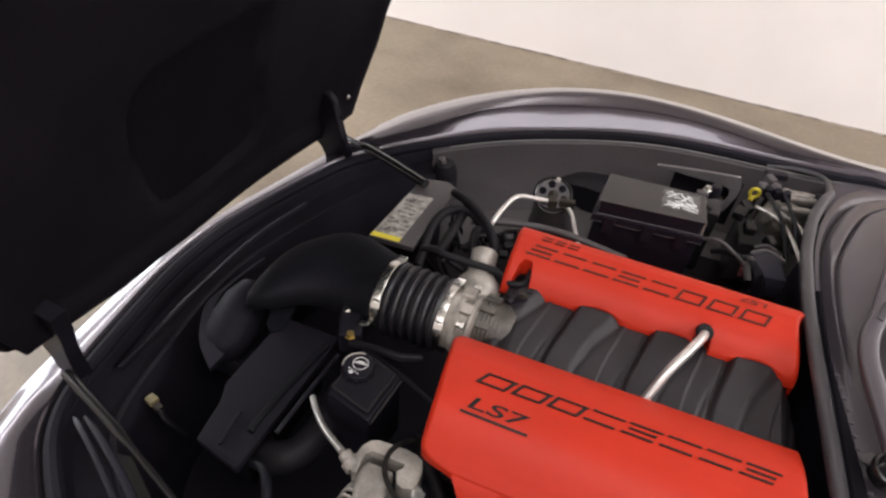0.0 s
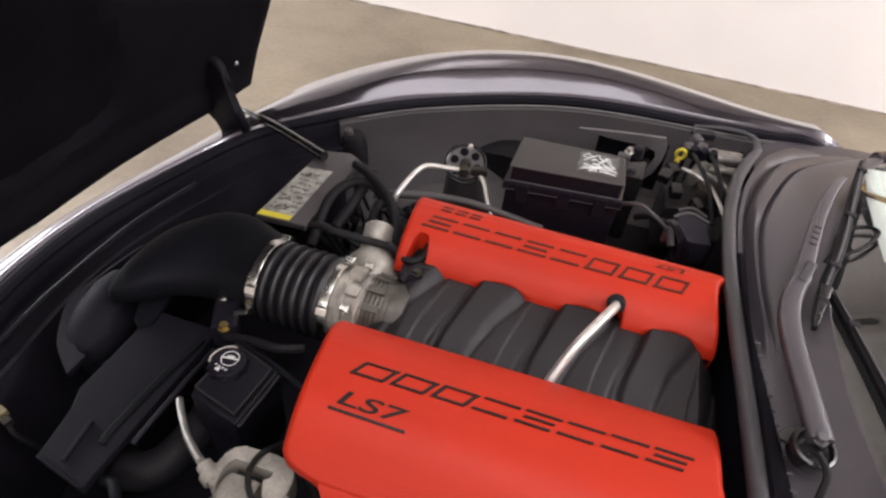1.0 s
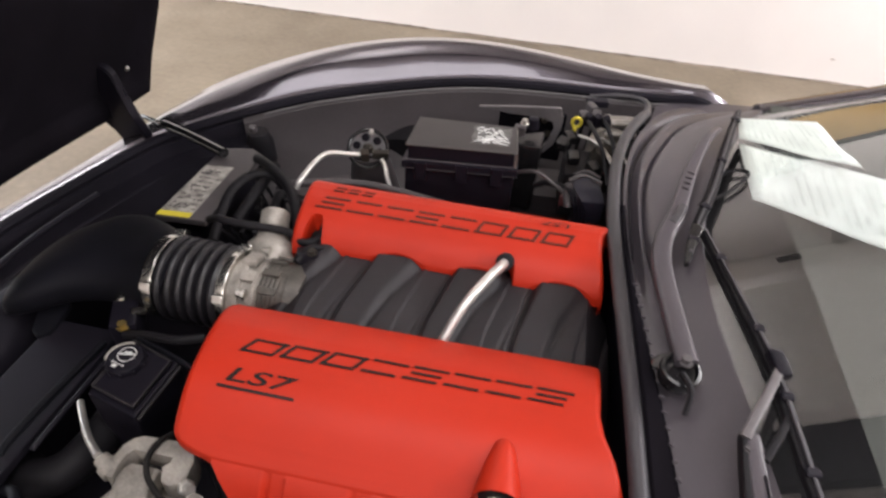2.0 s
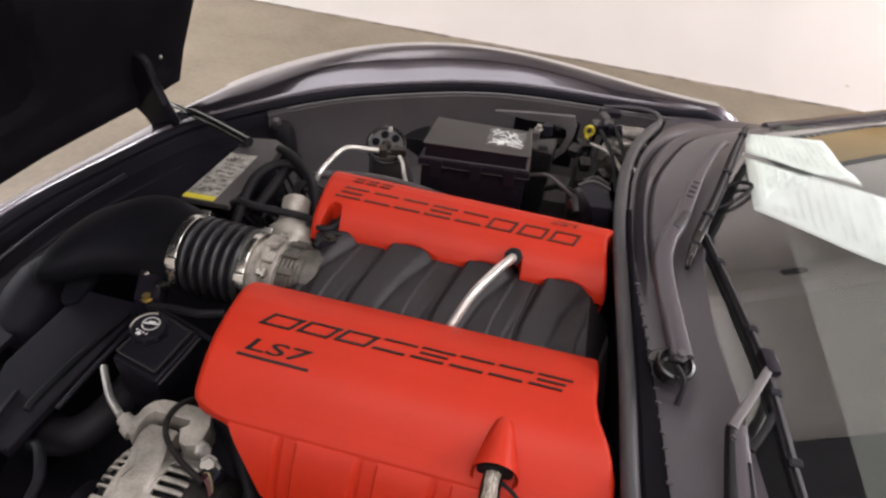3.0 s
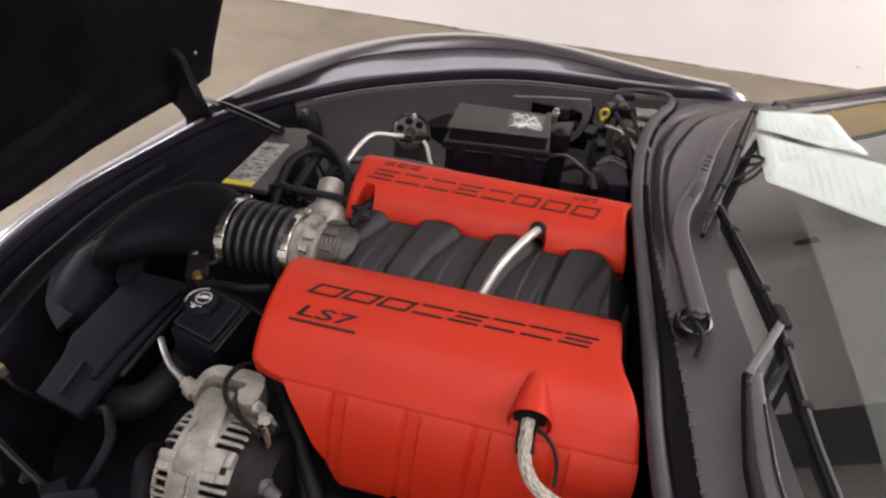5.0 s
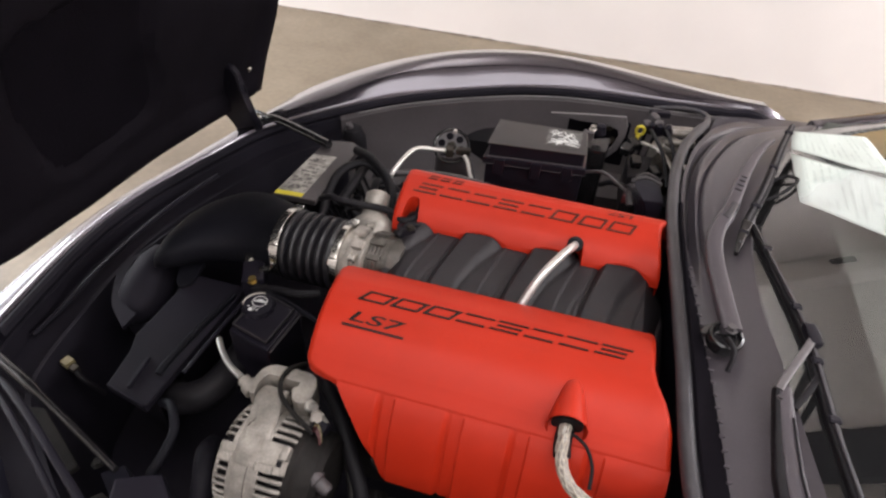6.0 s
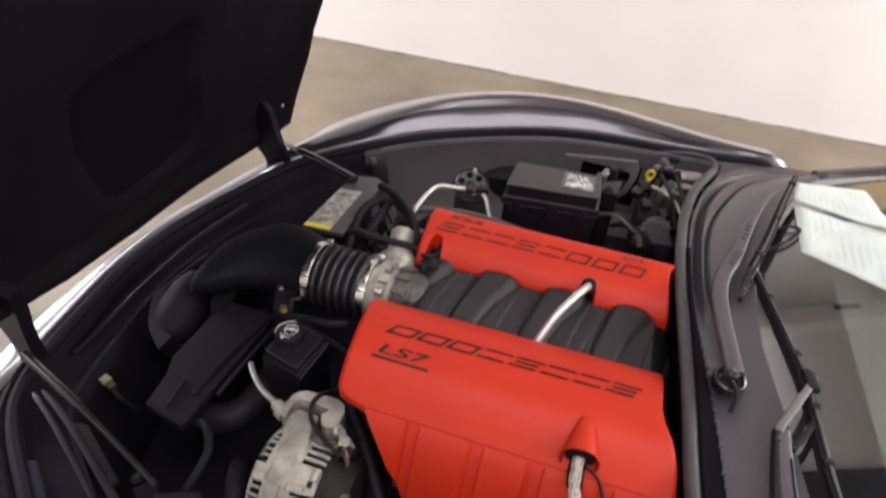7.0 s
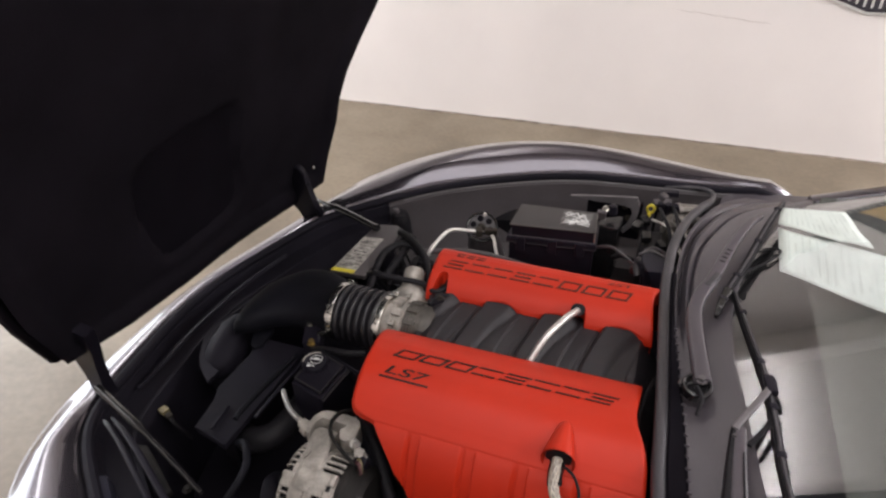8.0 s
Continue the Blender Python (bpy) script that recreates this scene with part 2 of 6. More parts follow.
wall("wall_east", (X1 + 0.1, (WALL_Y + Y0) / 2, CEIL / 2), (0.2, WALL_Y - Y0, CEIL), "plain white painted garage wall")
tagged(part("ceiling", block(((X0 + X1) / 2, (WALL_Y + Y0) / 2, CEIL + 0.1), (X1 - X0 + 0.4, WALL_Y - Y0 + 0.4, 0.2), bevel=0), CEILP), "plain pale grey garage ceiling", "ceiling", kind="structure")
tagged(part("floor", block(((X0 + X1) / 2, (WALL_Y + Y0) / 2, -0.1), (X1 - X0 + 0.4, WALL_Y - Y0 + 0.4, 0.2), bevel=0), FLOORC), "tan stained sealed concrete garage floor", "floor", kind="structure")

# beams under the ceiling
tagged(part("beam", block((0.1, 0.715, CEIL - 0.06), (5.0, 0.31, 0.12), bevel=0.01), MATTE), "black steel ceiling beam", "beam", kind="structure")
tagged(part("beam", block((0.1, 0.92, CEIL - 0.05), (5.0, 0.09, 0.10), bevel=0.01), WALLP), "white painted ceiling batten", "beam", kind="structure")
tagged(part("beam", block((0.1, 2.27, CEIL - 0.09), (6.0, 0.30, 0.18), bevel=0.01), WALLP), "white boxed ceiling beam beside the wall", "beam", kind="structure")

tagged(part("junction_box", block((0.22, 2.345, CEIL - 0.20), (0.13, 0.10, 0.05), bevel=0.006), INNER), "grey junction box under the ceiling beam", "junction box")

# hairline cracks and the dirty uneven joint at the foot of the long wall
rnd = random.Random(21)
nwall = bpy.data.objects["wall_north"]
for x0, x1, z0, z1, w in CRACKS:
    n = max(6, int(abs(x1 - x0) / 0.02))
    pts = [(x0 + (x1 - x0) * k / n, WALL_Y + 0.0028, z0 + (z1 - z0) * k / n + rnd.uniform(-0.004, 0.004)) for k in range(n + 1)]
    part("crack", tube(pts, lambda q, w=w: w * (0.25 + math.sin(math.pi * q)), 6, 1), WALLCRACK, nwall, "hairline crack in the paint")
bm = bmesh.new()
foot = []
for k in range(401):
    x = X0 + (X1 - X0) * k / 400
    h = 0.004 + 0.003 * math.sin(x * 7.0) ** 2 + 0.003 * rnd.random()
    foot.append([V((x, WALL_Y + 0.004, 0.0)), V((x, WALL_Y - 0.003, 0.0)), V((x, WALL_Y - 0.002, h)), V((x, WALL_Y + 0.004, h + 0.002))])
skin(bm, foot)
tagged(part("trim", bm, WALLDIRT), "dirty uneven joint at the foot of the wall", "joint", kind="structure")

# ---- the car's body ----
car = thing("car", (0, 0, 0), "dark grey metallic sports car with its hood raised", "car")

# stations round the engine bay: lip x, y, z and crest x, y, z
SHELL = [
    (0.80, 0.800, 0.77, 0.80, 0.815, 0.772),
    (0.49, 0.785, 0.757, 0.49, 0.800, 0.757), (0.40, 0.775, 0.758, 0.36, 0.790, 0.775),
    (0.27, 0.757, 0.760, 0.225, 0.785, 0.792), (0.12, 0.748, 0.760, 0.09, 0.780, 0.808),
    (-0.03, 0.728, 0.757, -0.042, 0.775, 0.815), (-0.175, 0.680, 0.748, -0.171, 0.747, 0.81),
    (-0.32, 0.618, 0.737, -0.294, 0.700, 0.80), (-0.41, 0.570, 0.725, -0.408, 0.646, 0.775),
    (-0.50, 0.515, 0.710, -0.525, 0.595, 0.738), (-0.59, 0.460, 0.690, -0.61, 0.520, 0.702),
    (-0.655, 0.410, 0.672, -0.69, 0.445, 0.676), (-0.70, 0.32, 0.662, -0.728, 0.335, 0.662),
    (-0.74, 0.20, 0.66, -0.768, 0.205, 0.66), (-0.765, 0.10, 0.66, -0.803, 0.10, 0.66),
    (-0.773, -0.035, 0.66, -0.812, -0.05, 0.66), (-0.755, -0.17, 0.66, -0.80, -0.19, 0.66),
    (-0.735, -0.29, 0.664, -0.79, -0.315, 0.666), (-0.69, -0.38, 0.670, -0.765, -0.425, 0.672),
    (-0.60, -0.45, 0.680, -0.67, -0.535, 0.69), (-0.50, -0.52, 0.690, -0.55, -0.62, 0.73),
    (-0.36, -0.60, 0.720, -0.38, -0.71, 0.775), (-0.18, -0.68, 0.745, -0.19, -0.78, 0.81),
    (0.0, -0.73, 0.755, 0.0, -0.81, 0.815), (0.25, -0.76, 0.76, 0.25, -0.805, 0.792),
    (0.49, -0.785, 0.757, 0.49, -0.800, 0.757), (0.80, -0.80, 0.77, 0.80, -0.815, 0.772),
]
N_SUB = 5
LIPS = smooth_path([s[:3] for s in SHELL], N_SUB)
CRESTS = smooth_path([s[3:] for s in SHELL], N_SUB)


def fair(path, rounds=26):
    """Irons small waves out of a line of points, ends held."""
    p = list(path)
    for _ in range(rounds):
        p = [p[0]] + [0.25 * p[i - 1] + 0.5 * p[i] + 0.25 * p[i + 1] for i in range(1, len(p) - 1)] + [p[-1]]
    return p


LIPS, CRESTS = fair(LIPS, 8), fair(CRESTS)
for i, p in enumerate(CRESTS):
    q = i / N_SUB
    k = min(1, max(0, (q - 1.5) / 1.5)) * min(1, max(0, (10.5 - q) / 1.5))
    CRESTS[i] = V((p.x - 0.004 * k, p.y + 0.026 * k, p.z - 0.0108 * k))


# behind the tip of the fender the body falls away to the door
for path in (LIPS, CRESTS):
    for i, p in enumerate(path):
        path[i] = V((p.x, p.y, p.z - 0.62 * max(0, p.x - 0.505)))


def outward(i):
    a, b = LIPS[max(i - 1, 0)], LIPS[min(i + 1, len(LIPS) - 1)]
    d = (b - a).normalized()
    n = V((-d.y, d.x, 0)).normalized()
    return -n if n.dot(V((LIPS[i].x + 0.2, LIPS[i].y, 0))) < 0 else n


def shell_section(i):
    l, c, n = LIPS[i], CRESTS[i], outward(i)
    up = V((0, 0, 1))
    face = []
    w, h = (c - l).xy.length, c.z - l.z
    q = i / N_SUB
    k = min(1, max(0, (q - 9.5) / 2)) * min(1, max(0, (21.5 - q) / 1.5))
    c = c.lerp(l, 0.08 * k * min(1, max(0, (18.5 - q)))) - up * 0.009 * k
    # a soft shoulder outside the front half of the fender's crest
    m = min(1, max(0, (q - 6.5) / 1.5)) * min(1, max(0, (11.0 - q) / 1.0))
    edge = c
    c = c - n * (0.002 + 0.022 * m) + up * (0.0003 + 0.0075 * m)
    w, h = (c - l).xy.length, c.z - l.z
    low = min(0.7 * h, 1.19 * 0.36 * w) if h > 0 else h * 0.4
    for f in (0.06, 0.14, 0.22, 0.29, 0.36, 0.43, 0.50, 0.58, 0.68, 0.78, 0.89):
        p = l.lerp(c, f)
        g = min(1, f / 0.40)
        bend = max(0, 1 - abs(f - 0.40) / 0.10)
        r = max(0, (f - 0.40) / 0.60)
        z = low * g + (h - low) * (1 - (1 - r) ** 1.6) - 0.06 * low * bend ** 2
        arch = h * (f * f) + 0.015 * math.sin(math.pi * f) * min(1, max(0, q - 17))
        face.append(V((p.x, p.y, l.z + z * (1 - k) + arch * k)))
    # the nose falls away steeply outside its crest
    fall = ((0.035, 0.008, 0.004, 0.005), (0.07, 0.032, 0.009, 0.016), (0.105, 0.085, 0.013, 0.045), (0.13, 0.17, 0.015, 0.12), (0.135, 0.30, 0.016, 0.28))
    c0, c = c, edge
    outer = [c0.lerp(edge, 0.5) + up * 0.0012 * m, edge] + [c + n * (a * (1 - k) + a2 * k) - up * (b * (1 - k) + b2 * k) for a, b, a2, b2 in fall]
    return [l - n * 0.010 - up * 0.016, l - n * 0.002 - up * 0.004, l] + face + [c0] + outer + [V((c.x, c.y, 0.2)) + n * (0.11 - 0.08 * k)]


def shell_piece(name, a, b, label):
    bm = skin(bmesh.new(), [shell_section(i) for i in range(a, b + 1)], closed=False)
    return part(name, bm, PAINT, car, label)


k_nose0, k_nose1 = 11 * N_SUB - 2, 18 * N_SUB + 1
shell_piece("front_fender", 0, k_nose0, "glossy grey passenger side fender")
shell_piece("nose_panel", k_nose0 + 0, k_nose1, "glossy grey nose panel")
shell_piece("front_fender", k_nose1, len(LIPS) - 1, "glossy grey driver side fender")

# the black gap seal that follows the lip
bm = bmesh.new()
tube([LIPS[i] - outward(i) * 0.017 - V((0, 0, 0.009)) for i in range(0, len(LIPS), 3)], 0.0105, 8, 3, bm)
part("hood_gap_seal", bm, BAYBLACK, car, "thin black rubber seal along the fender lip")


def inner_section(i):
    l, n = LIPS[i], outward(i)
    up = V((0, 0, 1))
    return [l - n * 0.012 - up * 0.014, l - n * 0.030 - up * 0.017, l - n * 0.036 - up * 0.022, l - n * 0.040 - up * 0.060,
            l - n * 0.055 - up * 0.125, l - n * 0.085 - up * 0.175, l - n * 0.16 - up * 0.20, V((l.x, l.y, 0.36)) - n * 0.17]


bm = skin(bmesh.new(), [inner_section(i) for i in range(0, 45)], closed=False)
part("inner_fender_panel", bm, INNER, car, "dusty dark grey inner fender panel")
# pale tube paints the highlight along the inner panel's top edge
part("panel_edge", tube([LIPS[i] - outward(i) * 0.031 - V((0, 0, 0.0155)) for i in range(2, 44, 2)], 0.0022, 6, 3), GREYPLATE, car, "pale line for the highlight on the panel edge")
bm = skin(bmesh.new(), [inner_section(i) for i in range(k_nose1 + 4, len(LIPS))], closed=False)
part("inner_fender_panel", bm, BAYBLUE, car, "blue-black inner fender panel")


def front_section(i):
    l, n = LIPS[i], outward(i)
    up = V((0, 0, 1))
    return [l - n * 0.012 - up * 0.014, l - n * 0.026 - up * 0.022, l - n * 0.030 - up * 0.05, l - n * 0.075 - up * 0.054,
            l - n * 0.080 - up * 0.044, l - n * 0.088 - up * 0.044, l - n * 0.094 - up * 0.07, l - n * 0.12 - up * 0.13, V((l.x, l.y, 0.36)) - n * 0.14]


bm = skin(bmesh.new(), [front_section(i) for i in range(44, k_nose1 + 12)], closed=False)
part("radiator_support", bm, BAYBLACK, car, "black plastic front crossmember")
part("undertray", slab([(0.46, -0.71), (0.46, 0.71), (-0.46, 0.71), (-0.62, 0.60), (-0.76, 0.40), (-0.78, 0.0), (-0.76, -0.40), (-0.62, -0.60), (-0.46, -0.71)], 0.37, 0.40, 0.004), BAYBLACK, car, "dark undertray of the engine bay")

# ---- hood, hinged at the nose ----
ZLOW = [(-0.36, 0.812), (-0.33, 0.803), (-0.215, 0.768), (-0.045, 0.742), (0.14, 0.728), (0.40, 0.697), (0.55, 0.695)]
FAR_Y = [(0.70, 0.527), (0.80, 0.537), (0.90, 0.562), (0.97, 0.560), (1.04, 0.578), (1.11, 0.63), (1.2, 0.71), (1.6, 0.83)]
NEAR_Y = [(0.80, -0.350), (0.97, -0.418), (1.2, -0.47), (1.6, -0.52)]


def table(rows, t):
    return float(np.interp(t, [r[0] for r in rows], [r[1] for r in rows]))


def hood_point(u, v, off=0.0):
    """u from the driver side (0) to the passenger side (1), v from the front edge (0) to the rear (1)."""
    y = -0.36 + 0.91 * u
    z0 = table(ZLOW, y) + 0.030
    z = z0 + (1.58 - z0) * v
    ya, yb = table(NEAR_Y, z), table(FAR_Y, z)
    y = ya + (yb - ya) * u
    x = -0.72 + 0.30 * (z - 0.72) + 0.05 * (z - 1.0) ** 2 + 0.02 * (2 * u - 1) ** 2
    return V((x + 0.957 * off, y - 0.012 * (2 * u - 1), z - 0.287 * off))


NU, NV = 30, 40
bm = bmesh.new()
skin(bm, [[hood_point(u / NU, v / NV, -0.03) for u in range(NU + 1)] for v in range(NV + 1)], closed=False)
hood = part("hood", bm, PAINT, car, "raised hood with a grey painted outside")
md = hood.modifiers.new("thickness", "SOLIDIFY")
md.thickness, md.offset = 0.006, 0


def pad_depth(u, v):
    """1 inside the recessed pad of the liner, 0 outside, with a soft rim."""
    lean = 0.10 * (v - 0.26)
    e = (abs((u - 0.43 + lean) / 0.155) ** 5 + abs((v - 0.26 - 0.10 * (u - 0.43)) / 0.175) ** 5) ** 0.2
    return max(0, min(1, (1.0 - e) * 14))


def liner_relief(u, v):
    edge = min(u, 1 - u, v, 1 - v)
    return -0.014 * pad_depth(u, v) + 0.012 * (1 - max(0, min(1, (edge - 0.03) * 40)))


NU, NV = 70, 80
bm = skin(bmesh.new(), [[hood_point(u / NU, v / NV, 0.004 + liner_relief(u / NU, v / NV)) for u in range(NU + 1)] for v in range(NV + 1)], closed=False)
part("hood_liner", bm, LINER, hood, "black felt liner under the hood")
NU, NV = 40, 40
grid = [[(0.25 + 0.36 * i / NU, 0.06 + 0.40 * j / NV) for i in range(NU + 1)] for j in range(NV + 1)]
bm = bmesh.new()
vs = [[bm.verts.new(hood_point(u, v, -0.0085)) if pad_depth(u, v) >= 0.75 else None for u, v in line] for line in grid]
for j in range(NV):
    for i in range(NU):
        quad = (vs[j][i], vs[j][i + 1], vs[j + 1][i + 1], vs[j + 1][i])
        if None not in quad:
            bm.faces.new(quad)
part("liner_pad", bm, PADFELT, hood, "darker recessed felt pad")
# thick rolled rim that joins skin and liner
rim = [hood_point(u / 20, 0, -0.012) for u in range(21)] + [hood_point(1, v / 20, -0.012) for v in range(1, 21)]
bm = tube(rim, 0.011, 8, 1)
part("hood_rim", bm, LINER, hood)
bm = tube([hood_point(0, v / 20, -0.012) for v in range(21)], 0.011, 8, 1)
part("hood_rim", bm, LINER, hood)


def hinge(top, mid, foot, side):
    bm = bmesh.new()
    t, m, f = V(top), V(mid), V(foot)
    w = V((0.0, 0.011 * side, 0.0))
    rings = []
    for p, r in ((t, 0.042), (t.lerp(m, 0.5), 0.036), (m, 0.024), (m.lerp(f, 0.5), 0.018), (f, 0.02)):
        d = (f - t).normalized()
        s = d.cross(V((0, 1, 0))).normalized()
        rings.append([p - s * r - w, p + s * r - w, p + s * r + w, p - s * r + w])
    skin(bm, rings)
    return bm


# the plate's upper part is pulled toward the camera to fit its view
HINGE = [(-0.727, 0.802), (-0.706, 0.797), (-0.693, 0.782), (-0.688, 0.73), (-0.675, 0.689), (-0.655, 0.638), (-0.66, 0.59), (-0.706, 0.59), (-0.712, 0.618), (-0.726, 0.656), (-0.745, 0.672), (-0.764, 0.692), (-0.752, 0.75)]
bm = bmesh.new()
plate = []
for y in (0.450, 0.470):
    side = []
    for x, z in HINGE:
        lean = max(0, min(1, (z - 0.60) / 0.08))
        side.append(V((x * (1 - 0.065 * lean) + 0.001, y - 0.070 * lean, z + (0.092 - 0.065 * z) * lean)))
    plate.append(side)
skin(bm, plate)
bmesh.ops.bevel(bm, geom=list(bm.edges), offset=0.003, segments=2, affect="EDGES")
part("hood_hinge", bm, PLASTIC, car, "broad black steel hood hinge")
# small bright stub stands for a glint beside the hinge
part("hinge_glint", turned((-0.630, 0.405, 0.832), (-0.622, 0.395, 0.833), [(0, 0.005), (0.008, 0.005), (0.010, 0.003)], 12), STEEL, car, "bright steel dot for the glint at the hinge")
part("hood_hinge", hinge((-0.665, -0.315, 0.89), (-0.70, -0.29, 0.77), (-0.73, -0.27, 0.66), 1), PLASTIC, car, "black steel hood hinge")
part("hood_strut", tube([(-0.672, 0.462, 0.692), (-0.54, 0.388, 0.722), (-0.405, 0.306, 0.748)], lambda s: 0.0055 if s < 0.3 else 0.009, 10), GLOSSBLK, car, "slim black gas strut")
part("hood_strut", tube([(-0.70, -0.300, 0.705), (-0.54, -0.352, 0.702), (-0.375, -0.412, 0.698)], lambda s: 0.0075 if s < 0.5 else 0.0045, 10), GLOSSBLK, car, "slim black gas strut")
for wx, wy in ((-0.12, 0.610), (2.40, 0.70)):
    for s in (-1, 1):
        bm = turned((wx, s * wy, 0.33), (wx, s * (wy + 0.22), 0.33), [(0, 0.20), (0, 0.31), (0.03, 0.33), (0.19, 0.33), (0.22, 0.31), (0.22, 0.2)], 40)
        whl = part("wheel", bm, RUBBER, car, "black tyre on an alloy rim")
        part("rim", turned((wx, s * (wy + 0.16), 0.33), (wx, s * (wy + 0.21), 0.33), [(0, 0.03), (0, 0.21), (0.04, 0.21), (0.045, 0.19), (0.02, 0.17), (0.03, 0.04)], 30), CAST, whl)

# ---- cowl, windshield and cabin ----
SEAL = [(0.74, 0.46), (0.69, 0.412), (0.64, 0.375), (0.60, 0.352), (0.57, 0.342), (0.50, 0.315), (0.438, 0.297), (0.325, 0.278), (0.19, 0.272), (0.11, 0.275), (0.0, 0.281), (-0.105, 0.287), (-0.19, 0.290), (-0.257, 0.292), (-0.40, 0.312), (-0.55, 0.352), (-0.66, 0.42)]
EDGE = [(0.76, 0.63), (0.66, 0.56), (0.534, 0.491), (0.40, 0.435), (0.263, 0.390), (0.135, 0.362), (0.05, 0.360), (-0.044, 0.370), (-0.155, 0.384), (-0.30, 0.405), (-0.45, 0.44), (-0.68, 0.56)]


def along(table, y):
    a = sorted(table)
    return float(np.interp(y, [p[0] for p in a], [p[1] for p in a]))


YS = [0.704, 0.682] + [0.66 - 1.32 * k / 60 for k in range(61)]


def xs_seal(y):
    return sum(along(SEAL, y + d) for d in (-0.03, 0, 0.03)) / 3


def xs_edge(y):
    return sum(along(EDGE, y + d) for d in (-0.06, -0.03, 0, 0.03, 0.06)) / 5


GROOVE = [(0.74, 0.56), (0.70, 0.50), (0.66, 0.438), (0.60, 0.389), (0.515, 0.348), (0.423, 0.315), (0.353, 0.299), (0.253, 0.291), (0.15, 0.291), (0.05, 0.296)]
RIDGE = [(0.74, 0.60), (0.70, 0.55), (0.66, 0.50), (0.617, 0.468), (0.593, 0.434), (0.532, 0.392), (0.447, 0.357), (0.363, 0.327), (0.301, 0.314), (0.213, 0.308), (0.15, 0.308), (0.05, 0.314)]


def cowl_row(y):
    s0, b = xs_seal(y), xs_edge(y) + 0.012
    g = sum(along(GROOVE, y + d) for d in (-0.03, 0, 0.03)) / 3 if y > 0.05 else s0 + 0.017
    r = sum(along(RIDGE, y + d) for d in (-0.03, 0, 0.03)) / 3 if y > 0.05 else s0 + 0.031 + 0.010 * min(1, max(0, (0.1 - y) / 0.3))
    r = min(r, b - 0.02)
    g = min(g, r - 0.012)
    drop = 0.05 * (abs(y) / 0.66) ** 3
    fade = 1 - ease((y - 0.0) / 0.16)
    pts = [(s0 + 0.006, 0.79), (s0 + 0.006, 0.822), (s0 + 0.5 * (g - s0) + 0.003, 0.823), (g - 0.005, 0.815), (g, 0.809), (g + 0.003, 0.812), (g + 0.006, 0.823), (g + 0.5 * (r - g), 0.829), (r - 0.004, 0.827), (r, 0.819), (r + 0.003, 0.827), (r + 0.007, 0.832)]
    pts += [(r + 0.007 + (b - r - 0.007) * f, z) for f, z in ((0.15, 0.835), (0.4, 0.842), (0.7, 0.848), (0.93, 0.852), (1.0, 0.849), (1.0, 0.825))]
    flat = [(x, z + fade * (0.8205 + 0.030 * min(1, max(0, (x - s0) / (b - s0))) - z) if 2 <= i < len(pts) - 1 else z) for i, (x, z) in enumerate(pts)]
    return [V((x, y, z - drop)) for x, z in flat]


part("cowl", skin(bmesh.new(), [cowl_row(y) for y in YS], closed=False), COWL, car, "grey-black plastic cowl panel", sharp=50)
rows = []
for y in YS[1:]:
    s0, top = xs_seal(y) + 0.008, 0.812 - 0.05 * (abs(y) / 0.66) ** 3
    rows.append([V((s0, y, 0.39)), V((s0, y, top - 0.004)), V((s0 + 0.003, y, top)), V((s0 + 0.025, y, top)), V((s0 + 0.028, y, top - 0.004)), V((s0 + 0.028, y, 0.39))])
part("firewall", skin(bmesh.new(), rows), PLASTIC, car, "black firewall")
for sd in (1, -1):
    lo = [V((x, sd * (0.745 + 0.05 * min(1, max(0, (x - 0.27) / 0.5))), 0.748 + 0.012 * max(0, x - 0.3))) for x in (0.39, 0.42, 0.46, 0.52, 0.61, 0.80)]
    mid_ = [V((x, sd * 0.70, z - 0.022 * (1 + sd) * (0.8 - x) / 0.4)) for x, z in ((0.374, 0.768), (0.40, 0.773), (0.44, 0.778), (0.51, 0.785), (0.61, 0.80), (0.80, 0.83))]
    hi = [V((x, sd * 0.645, z - 0.025 * (1 + sd) * (0.8 - x) / 0.4)) for x, z in ((0.372, 0.762), (0.40, 0.768), (0.46, 0.783), (0.53, 0.797), (0.62, 0.812), (0.80, 0.87))]
    part("cowl_corner", skin(bmesh.new(), [smooth_path(r, 4) for r in (lo, mid_, hi)], closed=False), COWL, car, "grey-black cowl corner panel")
path = [V((0.24, 0.730, 0.746)), V((0.287, 0.735, 0.752)), V((0.333, 0.729, 0.757)), V((0.354, 0.712, 0.760)), V((0.357, 0.68, 0.766)), V((0.352, 0.645, 0.774))] + [V((xs_seal(y) - 0.010, y, 0.829 - 0.05 * (abs(y) / 0.66) ** 3)) for y in YS[5:-2]]
part("cowl_seal", tube(path, lambda s: 0.0055 + 0.0045 * min(1, max(0, (s - 0.06) / 0.06)), 10, 2), SEALRUB, car, "worn rubber weatherstrip along the cowl")
def foam_edge(y):
    return table([(-0.60, 0.031), (-0.292, 0.0300), (-0.25, 0.0305), (-0.214, 0.0290), (-0.177, 0.0268), (-0.137, 0.0240), (-0.094, 0.0210), (-0.056, 0.0185), (0.04, 0.012), (0.08, 0.010)], y)


